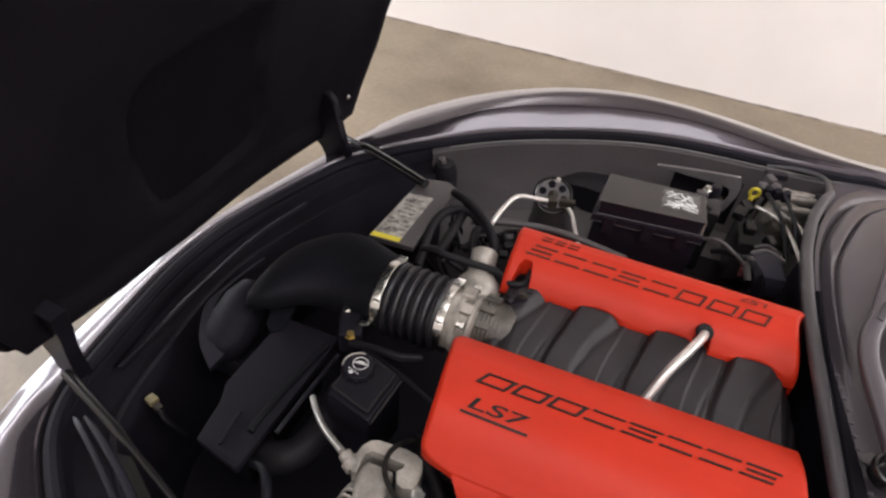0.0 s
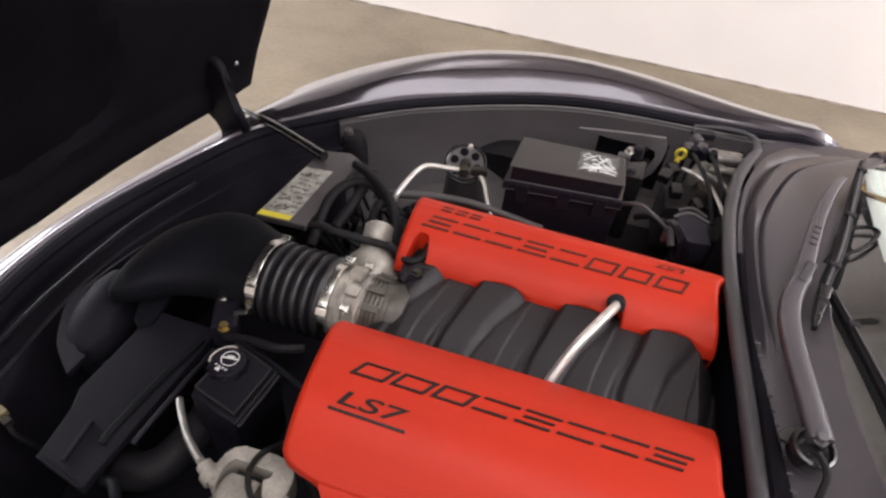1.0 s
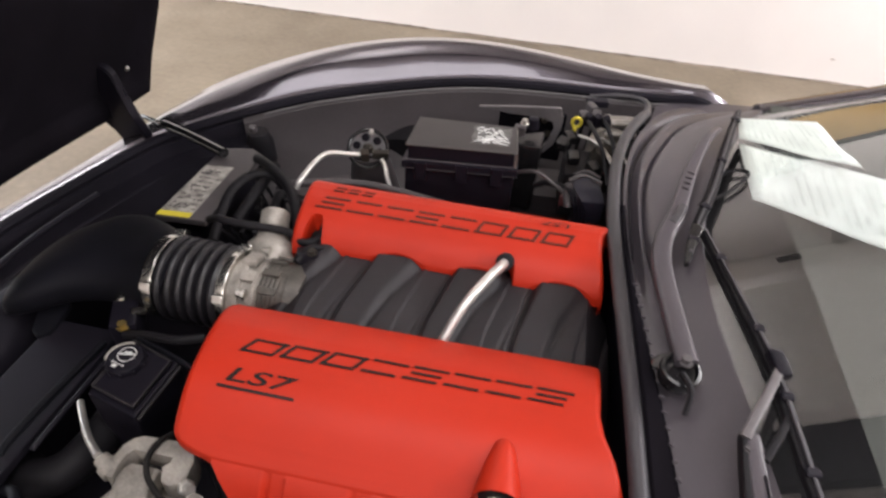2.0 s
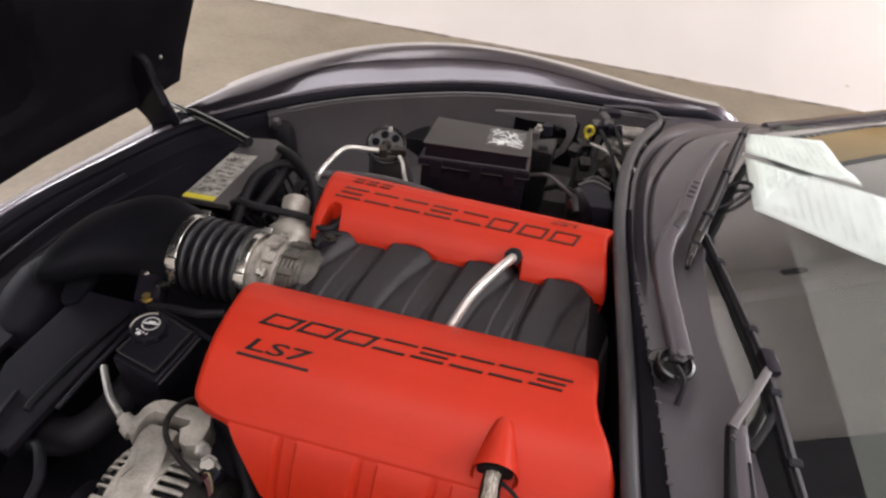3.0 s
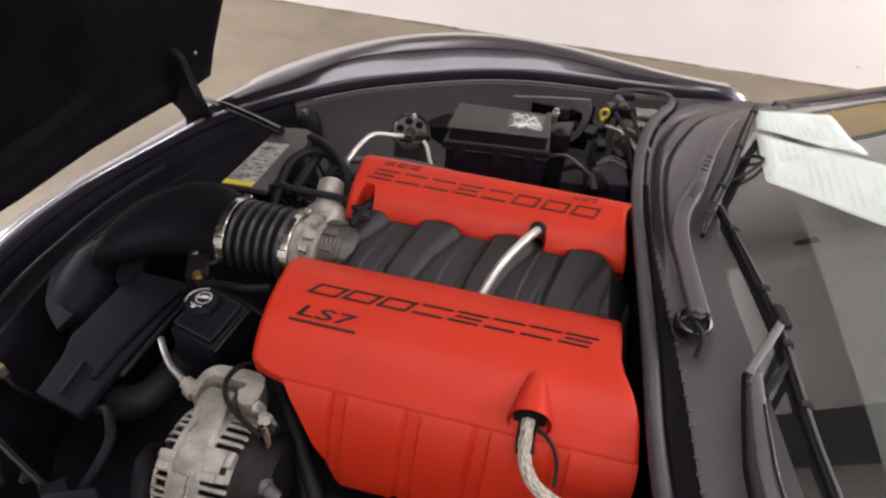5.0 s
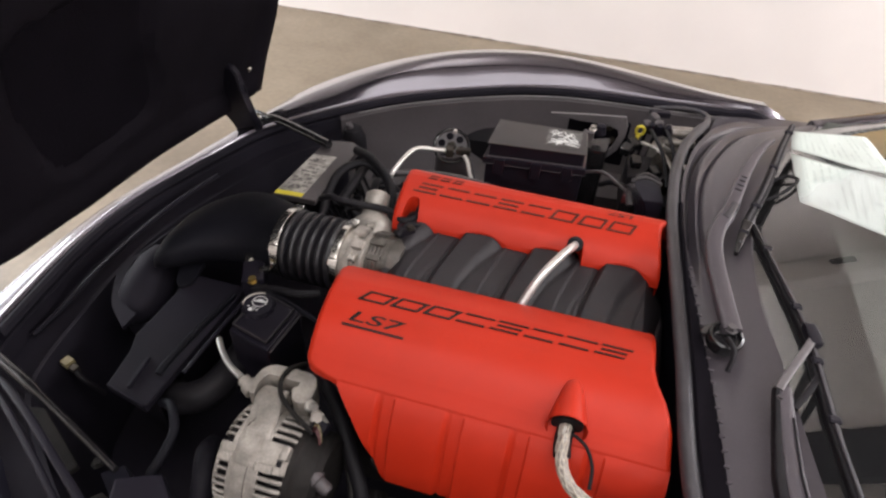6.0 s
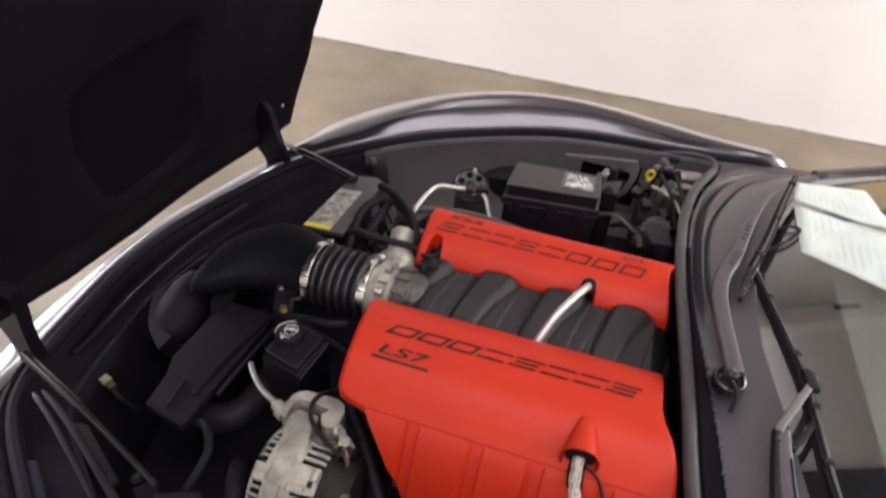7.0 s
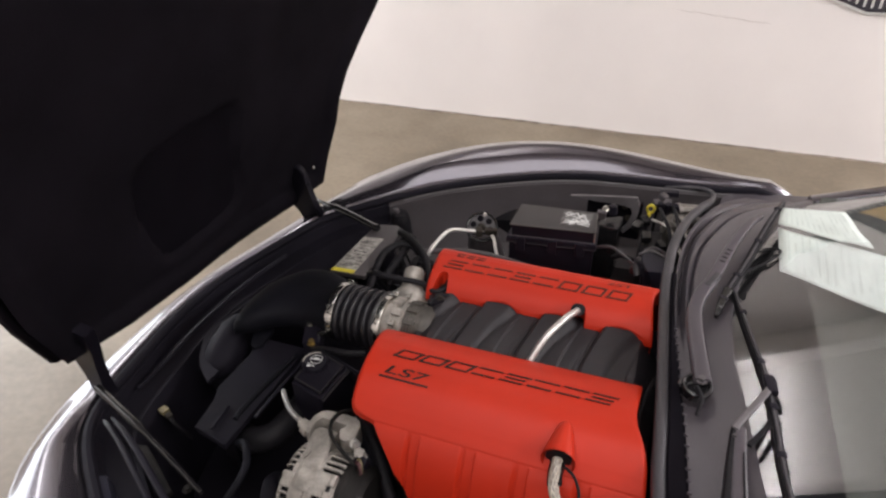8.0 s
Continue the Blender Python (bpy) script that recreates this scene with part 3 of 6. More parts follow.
rows = []
for y in YS[22:-2]:
    d = 0.05 * (abs(y) / 0.66) ** 3
    x = xs_seal(y)
    e = foam_edge(y) - 0.003
    rows.append([V((x - 0.005, y, 0.815 - d)), V((x - 0.002, y, 0.834 - d)), V((x + 0.002, y, 0.838 - d)), V((x + e - 0.004, y, 0.838 - d)), V((x + e, y, 0.834 - d)), V((x + e + 0.001, y, 0.815 - d))])
strip = part("cowl_foam_strip", skin(bmesh.new(), rows, closed=False), LINER, car, "ragged black foam strip with clips")
rnd = random.Random(5)
for k in range(24):
    y = 0.05 - k * 0.0185
    part("strip_clip", block((xs_seal(y) + foam_edge(y) - 0.0035, y, 0.8385 - 0.05 * (abs(y) / 0.66) ** 3), (0.0060, 0.0022 + 0.0022 * rnd.random(), 0.003), turn(z=rnd.uniform(-35, 15)), bevel=0.0006, segs=1), COWL, strip, "small pale clip tooth")


def glass_point(y, s, off=0.0):
    """s: metres back from the base of the windshield."""
    x = xs_edge(y) + s
    z = 0.846 - 0.05 * (abs(y) / 0.66) ** 2.5 + 0.40 * s - 0.02 * s * s
    return V((x - 0.37 * off, y * (1 - 0.10 * s), z + 0.93 * off))


bm = bmesh.new()
top = [[glass_point(y, s) for y in YS] for s in (0, 0.003, 0.006, 0.05, 0.1, 0.2, 0.3, 0.4, 0.5, 0.6, 0.7, 0.8, 0.9, 0.946, 0.95)]
skin(bm, top, closed=False)
ws = part("windshield", bm, GLASS, car, "raked windshield reflecting the ceiling")
md = ws.modifiers.new("thickness", "SOLIDIFY")
md.thickness, md.offset = 0.005, -1
ws.visible_shadow = False
for s in (1, -1):
    across = ((-0.010, 0.0), (-0.008, 0.006), (0.004, 0.0085), (0.022, 0.006), (0.036, -0.004), (0.042, -0.020), (0.030, -0.030), (0.0, -0.012))
    bm = skin(bmesh.new(), [[glass_point(s * 0.665, k / 20 * 0.95) + V((0, s * dy, dz)) for dy, dz in across] for k in range(21)])
    part("pillar", bm, PAINT, car, "grey windshield pillar")
roof = [[glass_point(y, 0.95) + V((dx, 0, dz)) for y in YS] for dx, dz in ((-0.01, 0.0), (0.1, 0.025), (0.4, 0.05), (0.9, 0.0), (1.5, -0.25))]
part("roof", skin(bmesh.new(), roof, closed=False), PAINT, car, "grey roof panel")
def dash_row(x0, pts):
    return [[V((max(xs_edge(y) + 0.015, x0 + d) if d < 0.2 else x0 + d, y * 0.99, z - 0.05 * (abs(y) / 0.66) ** 2.5)) for y in YS] for d, z in pts]


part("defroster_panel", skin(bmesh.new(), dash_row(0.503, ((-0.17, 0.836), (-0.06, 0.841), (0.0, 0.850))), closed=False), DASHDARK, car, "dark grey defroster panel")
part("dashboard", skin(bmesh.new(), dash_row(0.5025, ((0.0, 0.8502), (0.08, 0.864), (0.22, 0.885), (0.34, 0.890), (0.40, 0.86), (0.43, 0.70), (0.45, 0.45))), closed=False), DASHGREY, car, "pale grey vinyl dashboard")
part("cabin_floor", block((1.5, 0, 0.35), (1.6, 1.3, 0.04)), DASH, car)
part("cabin_back", block((2.3, 0, 0.6), (0.05, 1.3, 0.5)), DASH, car)
for s in (1, -1):
    rings = []
    for x in (0.80, 1.0, 1.5, 2.0, 2.6):
        rings.append([V((x, s * 0.66, 0.87)), V((x, s * 0.72, 0.85)), V((x, s * 0.815, 0.78)), V((x, s * 0.90, 0.70)), V((x, s * 0.93, 0.5)), V((x, s * 0.90, 0.2))])
    part("side_window", skin(bmesh.new(), [[V((x, s * 0.67, 0.86)), V((x, s * 0.62, z))] for x, z in ((0.80, 0.90), (1.1, 1.05), (1.5, 1.17), (2.3, 1.15))], closed=False), GLOSSBLK, car, "dark side window")
    part("door", skin(bmesh.new(), rings, closed=False), PAINT, car, "grey door skin")
rings = []
for x, w, top in ((2.45, 0.92, 0.93), (2.7, 0.93, 0.93), (2.95, 0.91, 0.925), (3.15, 0.87, 0.91), (3.28, 0.80, 0.86), (3.34, 0.72, 0.74), (3.35, 0.66, 0.45), (3.30, 0.62, 0.24)):
    prof = ((-1.0, 0.0), (-1.0, 0.55), (-0.93, 0.78), (-0.78, 0.93), (-0.45, 0.99), (0, 1.0), (0.45, 0.99), (0.78, 0.93), (0.93, 0.78), (1.0, 0.55), (1.0, 0.0))
    rings.append([V((x, w * a_, 0.2 + (top - 0.2) * b_)) for a_, b_ in prof])
part("tail", skin(bmesh.new(), rings, closed=False), PAINT, car, "grey rounded tail of the car")
for sd in (1, -1):
    for dy in (0.40, 0.58):
        part("tail_lamp", turned((3.315, sd * dy, 0.72), (3.36, sd * dy, 0.72), [(0, 0.065), (0.03, 0.065), (0.036, 0.058), (0.036, 0.002)], 24), RED, car, "round red tail lamp")

# ---- wipers ----
def ribbon(pts, width, high, bm=None, steps=8):
    """A flat bar with rounded edges along a path; width and high are numbers or functions of 0..1."""
    bm = bm or bmesh.new()
    path = smooth_path(pts, steps) if len(pts) > 2 else [V(p) for p in pts]
    rings = []
    for i, p in enumerate(path):
        d = (path[min(i + 1, len(path) - 1)] - path[max(i - 1, 0)]).normalized()
        side = d.cross(V((0, 0, 1))).normalized()
        up = side.cross(d)
        k = i / (len(path) - 1)
        w = (width(k) if callable(width) else width) / 2
        h = (high(k) if callable(high) else high) / 2
        rings.append([p + side * (w * math.copysign(abs(math.cos(a)) ** 0.6, math.cos(a))) + up * (h * math.copysign(abs(math.sin(a)) ** 0.6, math.sin(a))) for a in (2 * math.pi * (j + 0.5) / 14 for j in range(14))])
    return skin(bm, rings)


def wiper_blade(w, pts, thick):
    """Rubber lip, steel spine and claws of a blade."""
    b = part("wiper_blade", ribbon(pts, lambda s: 0.010 + thick * math.sin(math.pi * s), 0.011), RUBBER, w, "black rubber blade")
    high = [V(p) + V((0, 0, 0.007)) for p in pts]
    part("blade_spine", ribbon(high, 0.0042, 0.004), SEALRUB, b, "grey steel spine")
    path = smooth_path(high, 8)
    for k in range(4, len(path) - 2, 8):
        d = path[k + 1] - path[k - 1]
        part("blade_claw", block(path[k] + V((0, 0, 0.001)), (0.010 + thick, 0.010, 0.006), turn(z=math.degrees(math.atan2(d.y, d.x)) - 90), bevel=0.002, segs=1), PLASTIC, b)
    return b


w1 = thing("windshield_wiper", (0.322, -0.09, 0.845), "parked wiper with an uncapped pivot on the cowl", "wiper")
part("wiper_arm", ribbon([(0.327, -0.088, 0.864), (0.318, -0.030, 0.868), (0.311, 0.028, 0.870), (0.3100, 0.072, 0.871), (0.318, 0.115, 0.872), (0.333, 0.152, 0.874)], lambda s: 0.026 - 0.003 * s, 0.016), COWL, w1, "pressed steel arm with a satin grey finish")
part("arm_knuckle", ribbon([(0.327, 0.136, 0.877), (0.337, 0.156, 0.879), (0.345, 0.176, 0.878)], 0.013, 0.010), SEALRUB, w1, "worn grey knuckle")
holder = part("blade_holder", ribbon([(0.332, 0.148, 0.872), (0.350, 0.215, 0.873), (0.374, 0.300, 0.873), (0.405, 0.385, 0.872), (0.428, 0.428, 0.868)], lambda s: 0.023 - 0.009 * s, 0.010), COWL, w1, "grey strip that carries the blade")
# raised black bars stand for the shade in the holder's slots
for k in range(4):
    part("slot", block((0.3520 + 0.0042 * k, 0.222 + 0.0140 * k, 0.8785), (0.0095, 0.0032, 0.0016), turn(z=-16), bevel=0.0006, segs=1), RUBBER, holder)
wiper_blade(w1, [(0.350, 0.098, 0.858), (0.366, 0.160, 0.862), (0.396, 0.245, 0.866), (0.443, 0.405, 0.864), (0.480, 0.520, 0.856)], 0.005)
part("blade_tip", ribbon([(0.346, 0.082, 0.857), (0.353, 0.112, 0.864), (0.364, 0.150, 0.868)], lambda s: 0.006 + 0.011 * s, 0.010), GLOSSBLK, w1, "pointed black blade end")
part("pivot_cap", turned((0.320, -0.094, 0.846), (0.321, -0.098, 0.874), [(0, 0.020), (0.014, 0.022), (0.019, 0.021), (0.020, 0.018), (0.014, 0.016), (0.010, 0.004)], 24), GLOSSBLK, w1, "open black pivot cap")
part("pivot_lid", turned((0.307, -0.084, 0.853), (0.303, -0.082, 0.860), [(0, 0.010), (0.002, 0.0135), (0.004, 0.013), (0.006, 0.008)], 18), GLOSSBLK, w1, "folded back black lid")
part("pivot_nut", hexbolt((0.325, -0.088, 0.866), 0.0055, 0.008), GREYPLATE, w1)
part("washer_hose", tube([(0.383, 0.229, 0.848), (0.395, 0.254, 0.850), (0.413, 0.304, 0.850), (0.443, 0.324, 0.858), (0.458, 0.308, 0.866), (0.435, 0.27, 0.863), (0.408, 0.247, 0.856), (0.389, 0.240, 0.850)], 0.0028, 8), RUBBER, w1, "looped thin black washer hose")
part("cap_tether", tube([(0.318, -0.108, 0.872), (0.326, -0.126, 0.868), (0.322, -0.146, 0.853)], 0.0034, 6), RUBBER, w1)
w2 = thing("windshield_wiper", (0.40, -0.52, 0.86), "parked driver side wiper on the windshield base", "wiper")
# light on the arm is painted: grey top, black side and groove line
part("wiper_arm", ribbon([(0.405, -0.50, 0.858), (0.374, -0.315, 0.873), (0.371, -0.265, 0.875), (0.372, -0.215, 0.876), (0.374, -0.172, 0.876)], lambda s: 0.024 - 0.009 * s, 0.010), COWL, w2, "pressed steel arm with its lit top painted grey")
part("arm_side", ribbon([(0.388, -0.50, 0.852), (0.3605, -0.315, 0.869), (0.3590, -0.265, 0.871), (0.3620, -0.215, 0.873), (0.3660, -0.172, 0.874)], lambda s: 0.017 - 0.011 * s, 0.014), RUBBER, w2, "black strip for the arm's shaded side")
part("arm_groove", tube([(0.411, -0.50, 0.8640), (0.3795, -0.315, 0.8790), (0.3760, -0.265, 0.8805), (0.3765, -0.215, 0.8815)], 0.0014, 6), RUBBER, w2)
part("wiper_link", ribbon([(0.366, -0.178, 0.880), (0.372, -0.166, 0.882), (0.397, -0.121, 0.885), (0.420, -0.078, 0.886)], 0.0095, 0.006), GREYPLATE, w2, "pale grey bent link")
part("wiper_link", ribbon([(0.386, -0.190, 0.868), (0.402, -0.165, 0.872), (0.416, -0.140, 0.874)], 0.008, 0.005), RUBBER, w2, "black inner link")
part("arm_rivet", hexbolt((0.366, -0.190, 0.880), 0.0028, 0.003), INNER, w2)
wiper_blade(w2, [(0.375, 0.151, 0.859), (0.396, 0.018, 0.870), (0.412, -0.076, 0.873), (0.420, -0.162, 0.870), (0.429, -0.252, 0.866), (0.473, -0.468, 0.845)], 0.004)
part("blade_pivot", block((0.414, -0.083, 0.884), (0.016, 0.034, 0.012), turn(z=8), bevel=0.004), PLASTIC, w2)

# ---- intake manifold ----
XR = (-0.137, -0.025, 0.087, 0.199)
intake = thing("intake_manifold", (0.04, 0, 0.55), "dark grey nylon intake manifold with ribbed runners", "intake manifold")


RUN_LEFT = [(-0.12, -0.088), (-0.068, -0.084), (-0.03, -0.080), (0.0, -0.0735), (0.05, -0.062), (0.12, -0.046)]
RUN_RIGHT = [(-0.12, -0.050), (-0.068, -0.040), (-0.038, -0.033), (0.0, -0.021), (0.053, 0.007), (0.12, 0.035)]
PITCH = 0.112


def intake_z(x, y):
    """Four rounded runners, creased down either side and standing out more towards the passenger side."""
    far = min(1, max(0, (y + 0.075) / 0.15))
    left = float(np.interp(y, [p[0] for p in RUN_LEFT], [p[1] for p in RUN_LEFT]))
    right = float(np.interp(y, [p[0] for p in RUN_RIGHT], [p[1] for p in RUN_RIGHT]))
    d = (x - left + 0.3 * PITCH) % PITCH - 0.3 * PITCH
    w = right - left
    rise = ease((d + 0.001) / 0.010) * ease((w + 0.004 - d) / (0.35 * w)) * (0.003 + 0.009 * far)
    rise += 0.0022 * math.sin(math.pi * min(1, max(0, (d - w) / (PITCH - w)))) if d > w else 0
    crease = 0.0034 * math.exp(-(d / 0.0030) ** 2) + 0.0026 * math.exp(-((d - w) / 0.0032) ** 2)
    if y < 0.01:
        crease += 0.0022 * min(1, (0.01 - y) / 0.03) * math.exp(-((d + 0.006 + 0.09 * max(0, -y)) / 0.0028) ** 2)
    z = 0.790 + rise - crease + 0.003 * far - 0.25 * y * y - 0.9 * max(0, abs(y) - 0.072)
    if x < -0.13:
        z -= 0.9 * (-0.13 - x) ** 1.2
    if x > 0.235:
        z -= 1.5 * (x - 0.235)
    return z


xs = [-0.175 + 0.45 * k / 360 for k in range(361)]
ys = [-0.15 + 0.30 * k / 40 for k in range(41)]
bm = skin(bmesh.new(), [[V((x, y, 0.60)) for y in ys[:1]] + [V((x, y, intake_z(x, y))) for y in ys] + [V((x, ys[-1], 0.60))] for x in xs], closed=False)
part("runner_cover", bm, INTAKE, intake, "four ribbed runners", sharp=60)
part("plenum", block((0.05, 0, 0.64), (0.40, 0.24, 0.16), bevel=0.02), INTAKE, intake)

# engine block below, so that the covers stand on something
engine = thing("engine_block", (0.04, 0, 0.38), "dirty cast metal engine block between the covers", "engine")
part("block", block((0.05, 0, 0.50), (0.44, 0.36, 0.22), bevel=0.01), GRIME, engine)
for s in (-1, 1):
    part("cylinder_head", block((0.085, s * 0.205, 0.62), (0.35, 0.13, 0.13), turn(x=-s * 20), bevel=0.012), GRIME, engine, "stained cylinder head")
    for k in range(5):
        part("head_bolt", hexbolt((-0.06 + 0.07 * k, s * 0.270, 0.635), 0.007, 0.012, (0, s, 0.35)), STEEL, engine)
    for k in range(4):
        part("exhaust_runner", tube([(-0.08 + 0.1 * k, s * 0.29, 0.58), (-0.07 + 0.1 * k, s * 0.33, 0.57), (-0.05 + 0.1 * k, s * 0.35, 0.50)], 0.02, 10), GRIME, engine)

# ---- the two red covers ----
PROFILE = [(0.060, 0.788), (0.0602, 0.797), (0.0615, 0.8025), (0.065, 0.8065), (0.072, 0.8105), (0.083, 0.8155), (0.097, 0.8215), (0.12, 0.8285), (0.15, 0.8340), (0.18, 0.8365), (0.200, 0.8355), (0.216, 0.8310), (0.232, 0.8235), (0.247, 0.8140), (0.258, 0.8062), (0.265, 0.8008), (0.2675, 0.7965)]
LOWER = [(0.2655, 0.7985), (0.2700, 0.7958), (0.2800, 0.7850), (0.293, 0.762), (0.303, 0.735), (0.310, 0.708), (0.313, 0.688), (0.313, 0.676)]


PROFILE_B = [(0.056, 0.790), (0.060, 0.801), (0.070, 0.813), (0.085, 0.822), (0.105, 0.8285), (0.125, 0.8325), (0.145, 0.8345), (0.158, 0.833), (0.170, 0.827), (0.182, 0.815), (0.192, 0.80), (0.198, 0.785)]


def cover_top(y):
    a = np.array(PROFILE if y < 0 else PROFILE_B)
    return float(np.interp(abs(y), a[:, 0], a[:, 1]))


def inner_pull(x, s):
    """How far the inner edge is cut back at runners, hose hole and pipe notch."""
    if s < 0:
        return 0.0
    d = 0.0
    for c in XR[1:]:
        d = max(d, 0.008 * max(0, math.cos(min(1, abs(x - c) / 0.042) * math.pi / 2)))
    d = max(d, 0.040 * max(0, 1 - (abs(x + 0.149) / 0.0145) ** 4))
    return max(d, 0.030 * max(0, 1 - (abs(x - 0.122) / 0.0125) ** 4))


def cover_ends(y, s):
    """Front and rear end of a cover at a distance y from the engine's middle line."""
    if s < 0:
        return table([(0.060, -0.190), (0.0615, -0.1935), (0.065, -0.1965), (0.072, -0.1995), (0.083, -0.2005), (0.097, -0.1990), (0.20, -0.1850), (0.247, -0.1805), (0.2525, -0.1785), (0.2565, -0.1745), (0.2600, -0.1670), (0.2630, -0.1560), (0.2650, -0.1450), (0.2675, -0.1340)], y), table([(0.06, 0.2495), (0.10, 0.2470), (0.15, 0.2440), (0.175, 0.2480), (0.20, 0.2580), (0.23, 0.2680), (0.27, 0.2730)], y)
    return -0.177 - 0.03 * (y - 0.06), table([(0.056, 0.2550), (0.085, 0.2500), (0.115, 0.2465), (0.140, 0.2470), (0.152, 0.2510), (0.160, 0.2590), (0.172, 0.2640), (0.198, 0.2650)], y)


def red_cover(name, s, label):
    c = thing(name, (0.045, s * 0.19, 0.62), label, "engine cover")
    prof = PROFILE if s < 0 else PROFILE_B
    pys = sorted({p[0] for p in prof} | {prof[-1][0] - 0.002 * k for k in range(1, 11)} | {0.120 + 0.006 * k for k in range(12)})
    prof = [(y, cover_top(s * y)) for y in pys]
    qs = [0, 0.002, 0.005, 0.010, 0.016] + list(np.linspace(0.024, 0.976, 180)) + [0.984, 0.990, 0.995, 0.998, 1]
    rows = []
    for q in qs:
        end = min(q, 1 - q) * 0.45
        round_end = 0.0045 * max(0, 1 - end / 0.006) ** 2
        row = []
        for k, (y, z) in enumerate(prof):
            xa, xb = cover_ends(y, s)
            x = xa + (xb - xa) * q
            pull = inner_pull(x, s)
            if k == 0:
                row.append(V((x, s * (y + pull), z - 0.010 + 0.35 * pull)))
            yy = max(y, prof[0][0] + pull + 0.001 * k)
            top = cover_top(s * yy) - round_end
            if s < 0:
                # the inner edge drifts outward towards the front
                yy += table([(-0.19, 0.0105), (0.05, 0.0065), (0.25, 0.0035)], x) * max(0, 1 - (y - 0.06) / 0.05)
            row.append(V((x, s * yy, top)))
        rows.append(row)
    drop = [0.003 + 0.027 * min(1, max(0, prof[-1][0] - abs(p.y)) / 0.03) for p in rows[0]]
    first = [V((p.x + 0.001, p.y, p.z - d)) for p, d in zip(rows[0], drop)]
    last = [V((p.x - 0.001, p.y, p.z - 0.030)) for p in rows[-1]]
    bm = skin(bmesh.new(), [first] + rows + [last], closed=False)
    part("top_panel", bm, RED, c, "red moulded top", sharp=50)
    # lower skirt, shallow panels divided by upright grooves
    rows = []
    for x in np.linspace(-0.134, 0.272, 200):
        row = []
        for k, (y, z) in enumerate(LOWER if s < 0 else [(q[0] - 0.07, q[1] - 0.012) for q in LOWER]):
            lead = table([(0, 0), (0.013, 0.012), (0.036, 0.030), (0.063, 0.046), (0.09, 0.061), (0.11, 0.071), (0.122, 0.075)], 0.798 - z)
            xx = max(x, -0.134 + lead)
            groove = 0.0
            for g in (-0.073, 0.014, 0.094, 0.182):
                groove = max(groove, 0.0055 * max(0, 1 - abs(xx - g) / 0.006))
                if 0 < xx - g < 0.018:
                    groove = max(groove, 0.0030)
            row.append(V((xx, s * (y - groove * min(1, k / 2)), z)))
        rows.append(row)
    first = [V((p.x, p.y - s * 0.03, p.z - 0.004)) for p in rows[0]]
    last = [V((p.x, p.y - s * 0.03, p.z - 0.004)) for p in rows[-1]]
    bm = skin(bmesh.new(), [first] + rows + [last], closed=False)
    part("side_skirt", bm, RED, c, "red ribbed side skirt", sharp=30)
    return c


cover_a = red_cover("engine_cover", -1, "glossy red engine cover with dark lettering facing the driver side")
cover_b = red_cover("engine_cover", 1, "glossy red engine cover with dark lettering facing the passenger side")


def mark(cover, s, strokes, x0, dx, y0, slope, tall, lean, name="lettering"):
    """Plain dark strokes lying on a cover: each stroke is (a0, b0, a1, b1) in units of the mark's cell."""
    bm = bmesh.new()
    for a0, b0, a1, b1 in strokes:
        quad = []
        for a, b in ((a0, b0), (a1, b0), (a1, b1), (a0, b1)):
            aa = a + lean * b
            x = x0 + dx * aa
            y = y0 + slope * (x - x0) * (1 if s < 0 else -1) + tall * b
            quad.append((x, y))
        slab(quad, lambda x, y: cover_top(y) - 0.002, lambda x, y: cover_top(y) + 0.0012, 0, bm)
    part(name, bm, INK if s < 0 else FAINTINK, cover, "dark inlaid lettering strokes")


BARS = [(0, 0, 1, 0.15), (0, 0.85, 1.05, 1)]
FRAME = BARS + [(0, 0.14, 0.12, 0.86), (0.90, 0.14, 1.02, 0.86)]
TRIPLE = BARS + [(0.10, 0.42, 0.97, 0.58)]
SHAPES = (FRAME, FRAME, FRAME, BARS, TRIPLE, BARS, BARS, TRIPLE)
PAIR = [(0.0, 0.0, 1.0, 0.26), (0.0, 0.70, 1.0, 1.0)]


def code_text(cover, text, x0, y0, size, back, stretch):
    """Short code in the built-in font, laid on a cover's top."""
    cu = bpy.data.curves.new("code", "FONT")
    cu.body, cu.size, cu.offset, cu.shear = text, size, 0.0003, 0.22
    tmp = new("code", cu)
    bpy.context.view_layer.update()
    me = bpy.data.meshes.new_from_object(tmp.evaluated_get(bpy.context.evaluated_depsgraph_get()))
    bpy.data.objects.remove(tmp)
    bm = bmesh.new()
    bm.from_mesh(me)
    bpy.data.meshes.remove(me)
    for v in bm.verts:
        x, y = x0 + v.co.x * stretch * back, y0 + v.co.y * back
        v.co = V((x, y, cover_top(y) + 0.0012))
    part("code_text", bm, INK if back > 0 else FAINTINK, cover, "dark inlaid engine code")


for k in range(8):
    mark(cover_a, -1, SHAPES[k], -0.147 + 0.0448 * k, 0.0375, -0.160 + 0.0014 * k, 0.0, 0.0215, 0.30)
    mark(cover_b, 1, SHAPES[k], 0.209 - 0.0455 * k, -0.037, 0.131 - 0.0004 * k, 0.0, -0.022, 0.25)
for k in range(3):
    mark(cover_b, 1, PAIR, -0.080 - 0.021 * k, -0.016, 0.152, 0.0, -0.011, 0.2)
code_text(cover_a, "LS7", -0.147, -0.1995, 0.0240, 1, 2.02)
code_text(cover_b, "LS7", 0.203, 0.152, 0.0140, -1, 1.9)
mark(cover_a, -1, [(0, 0, 1, 1)], -0.150, 0.083, -0.2072, 0.0, 0.0028, 0.0, "underline")

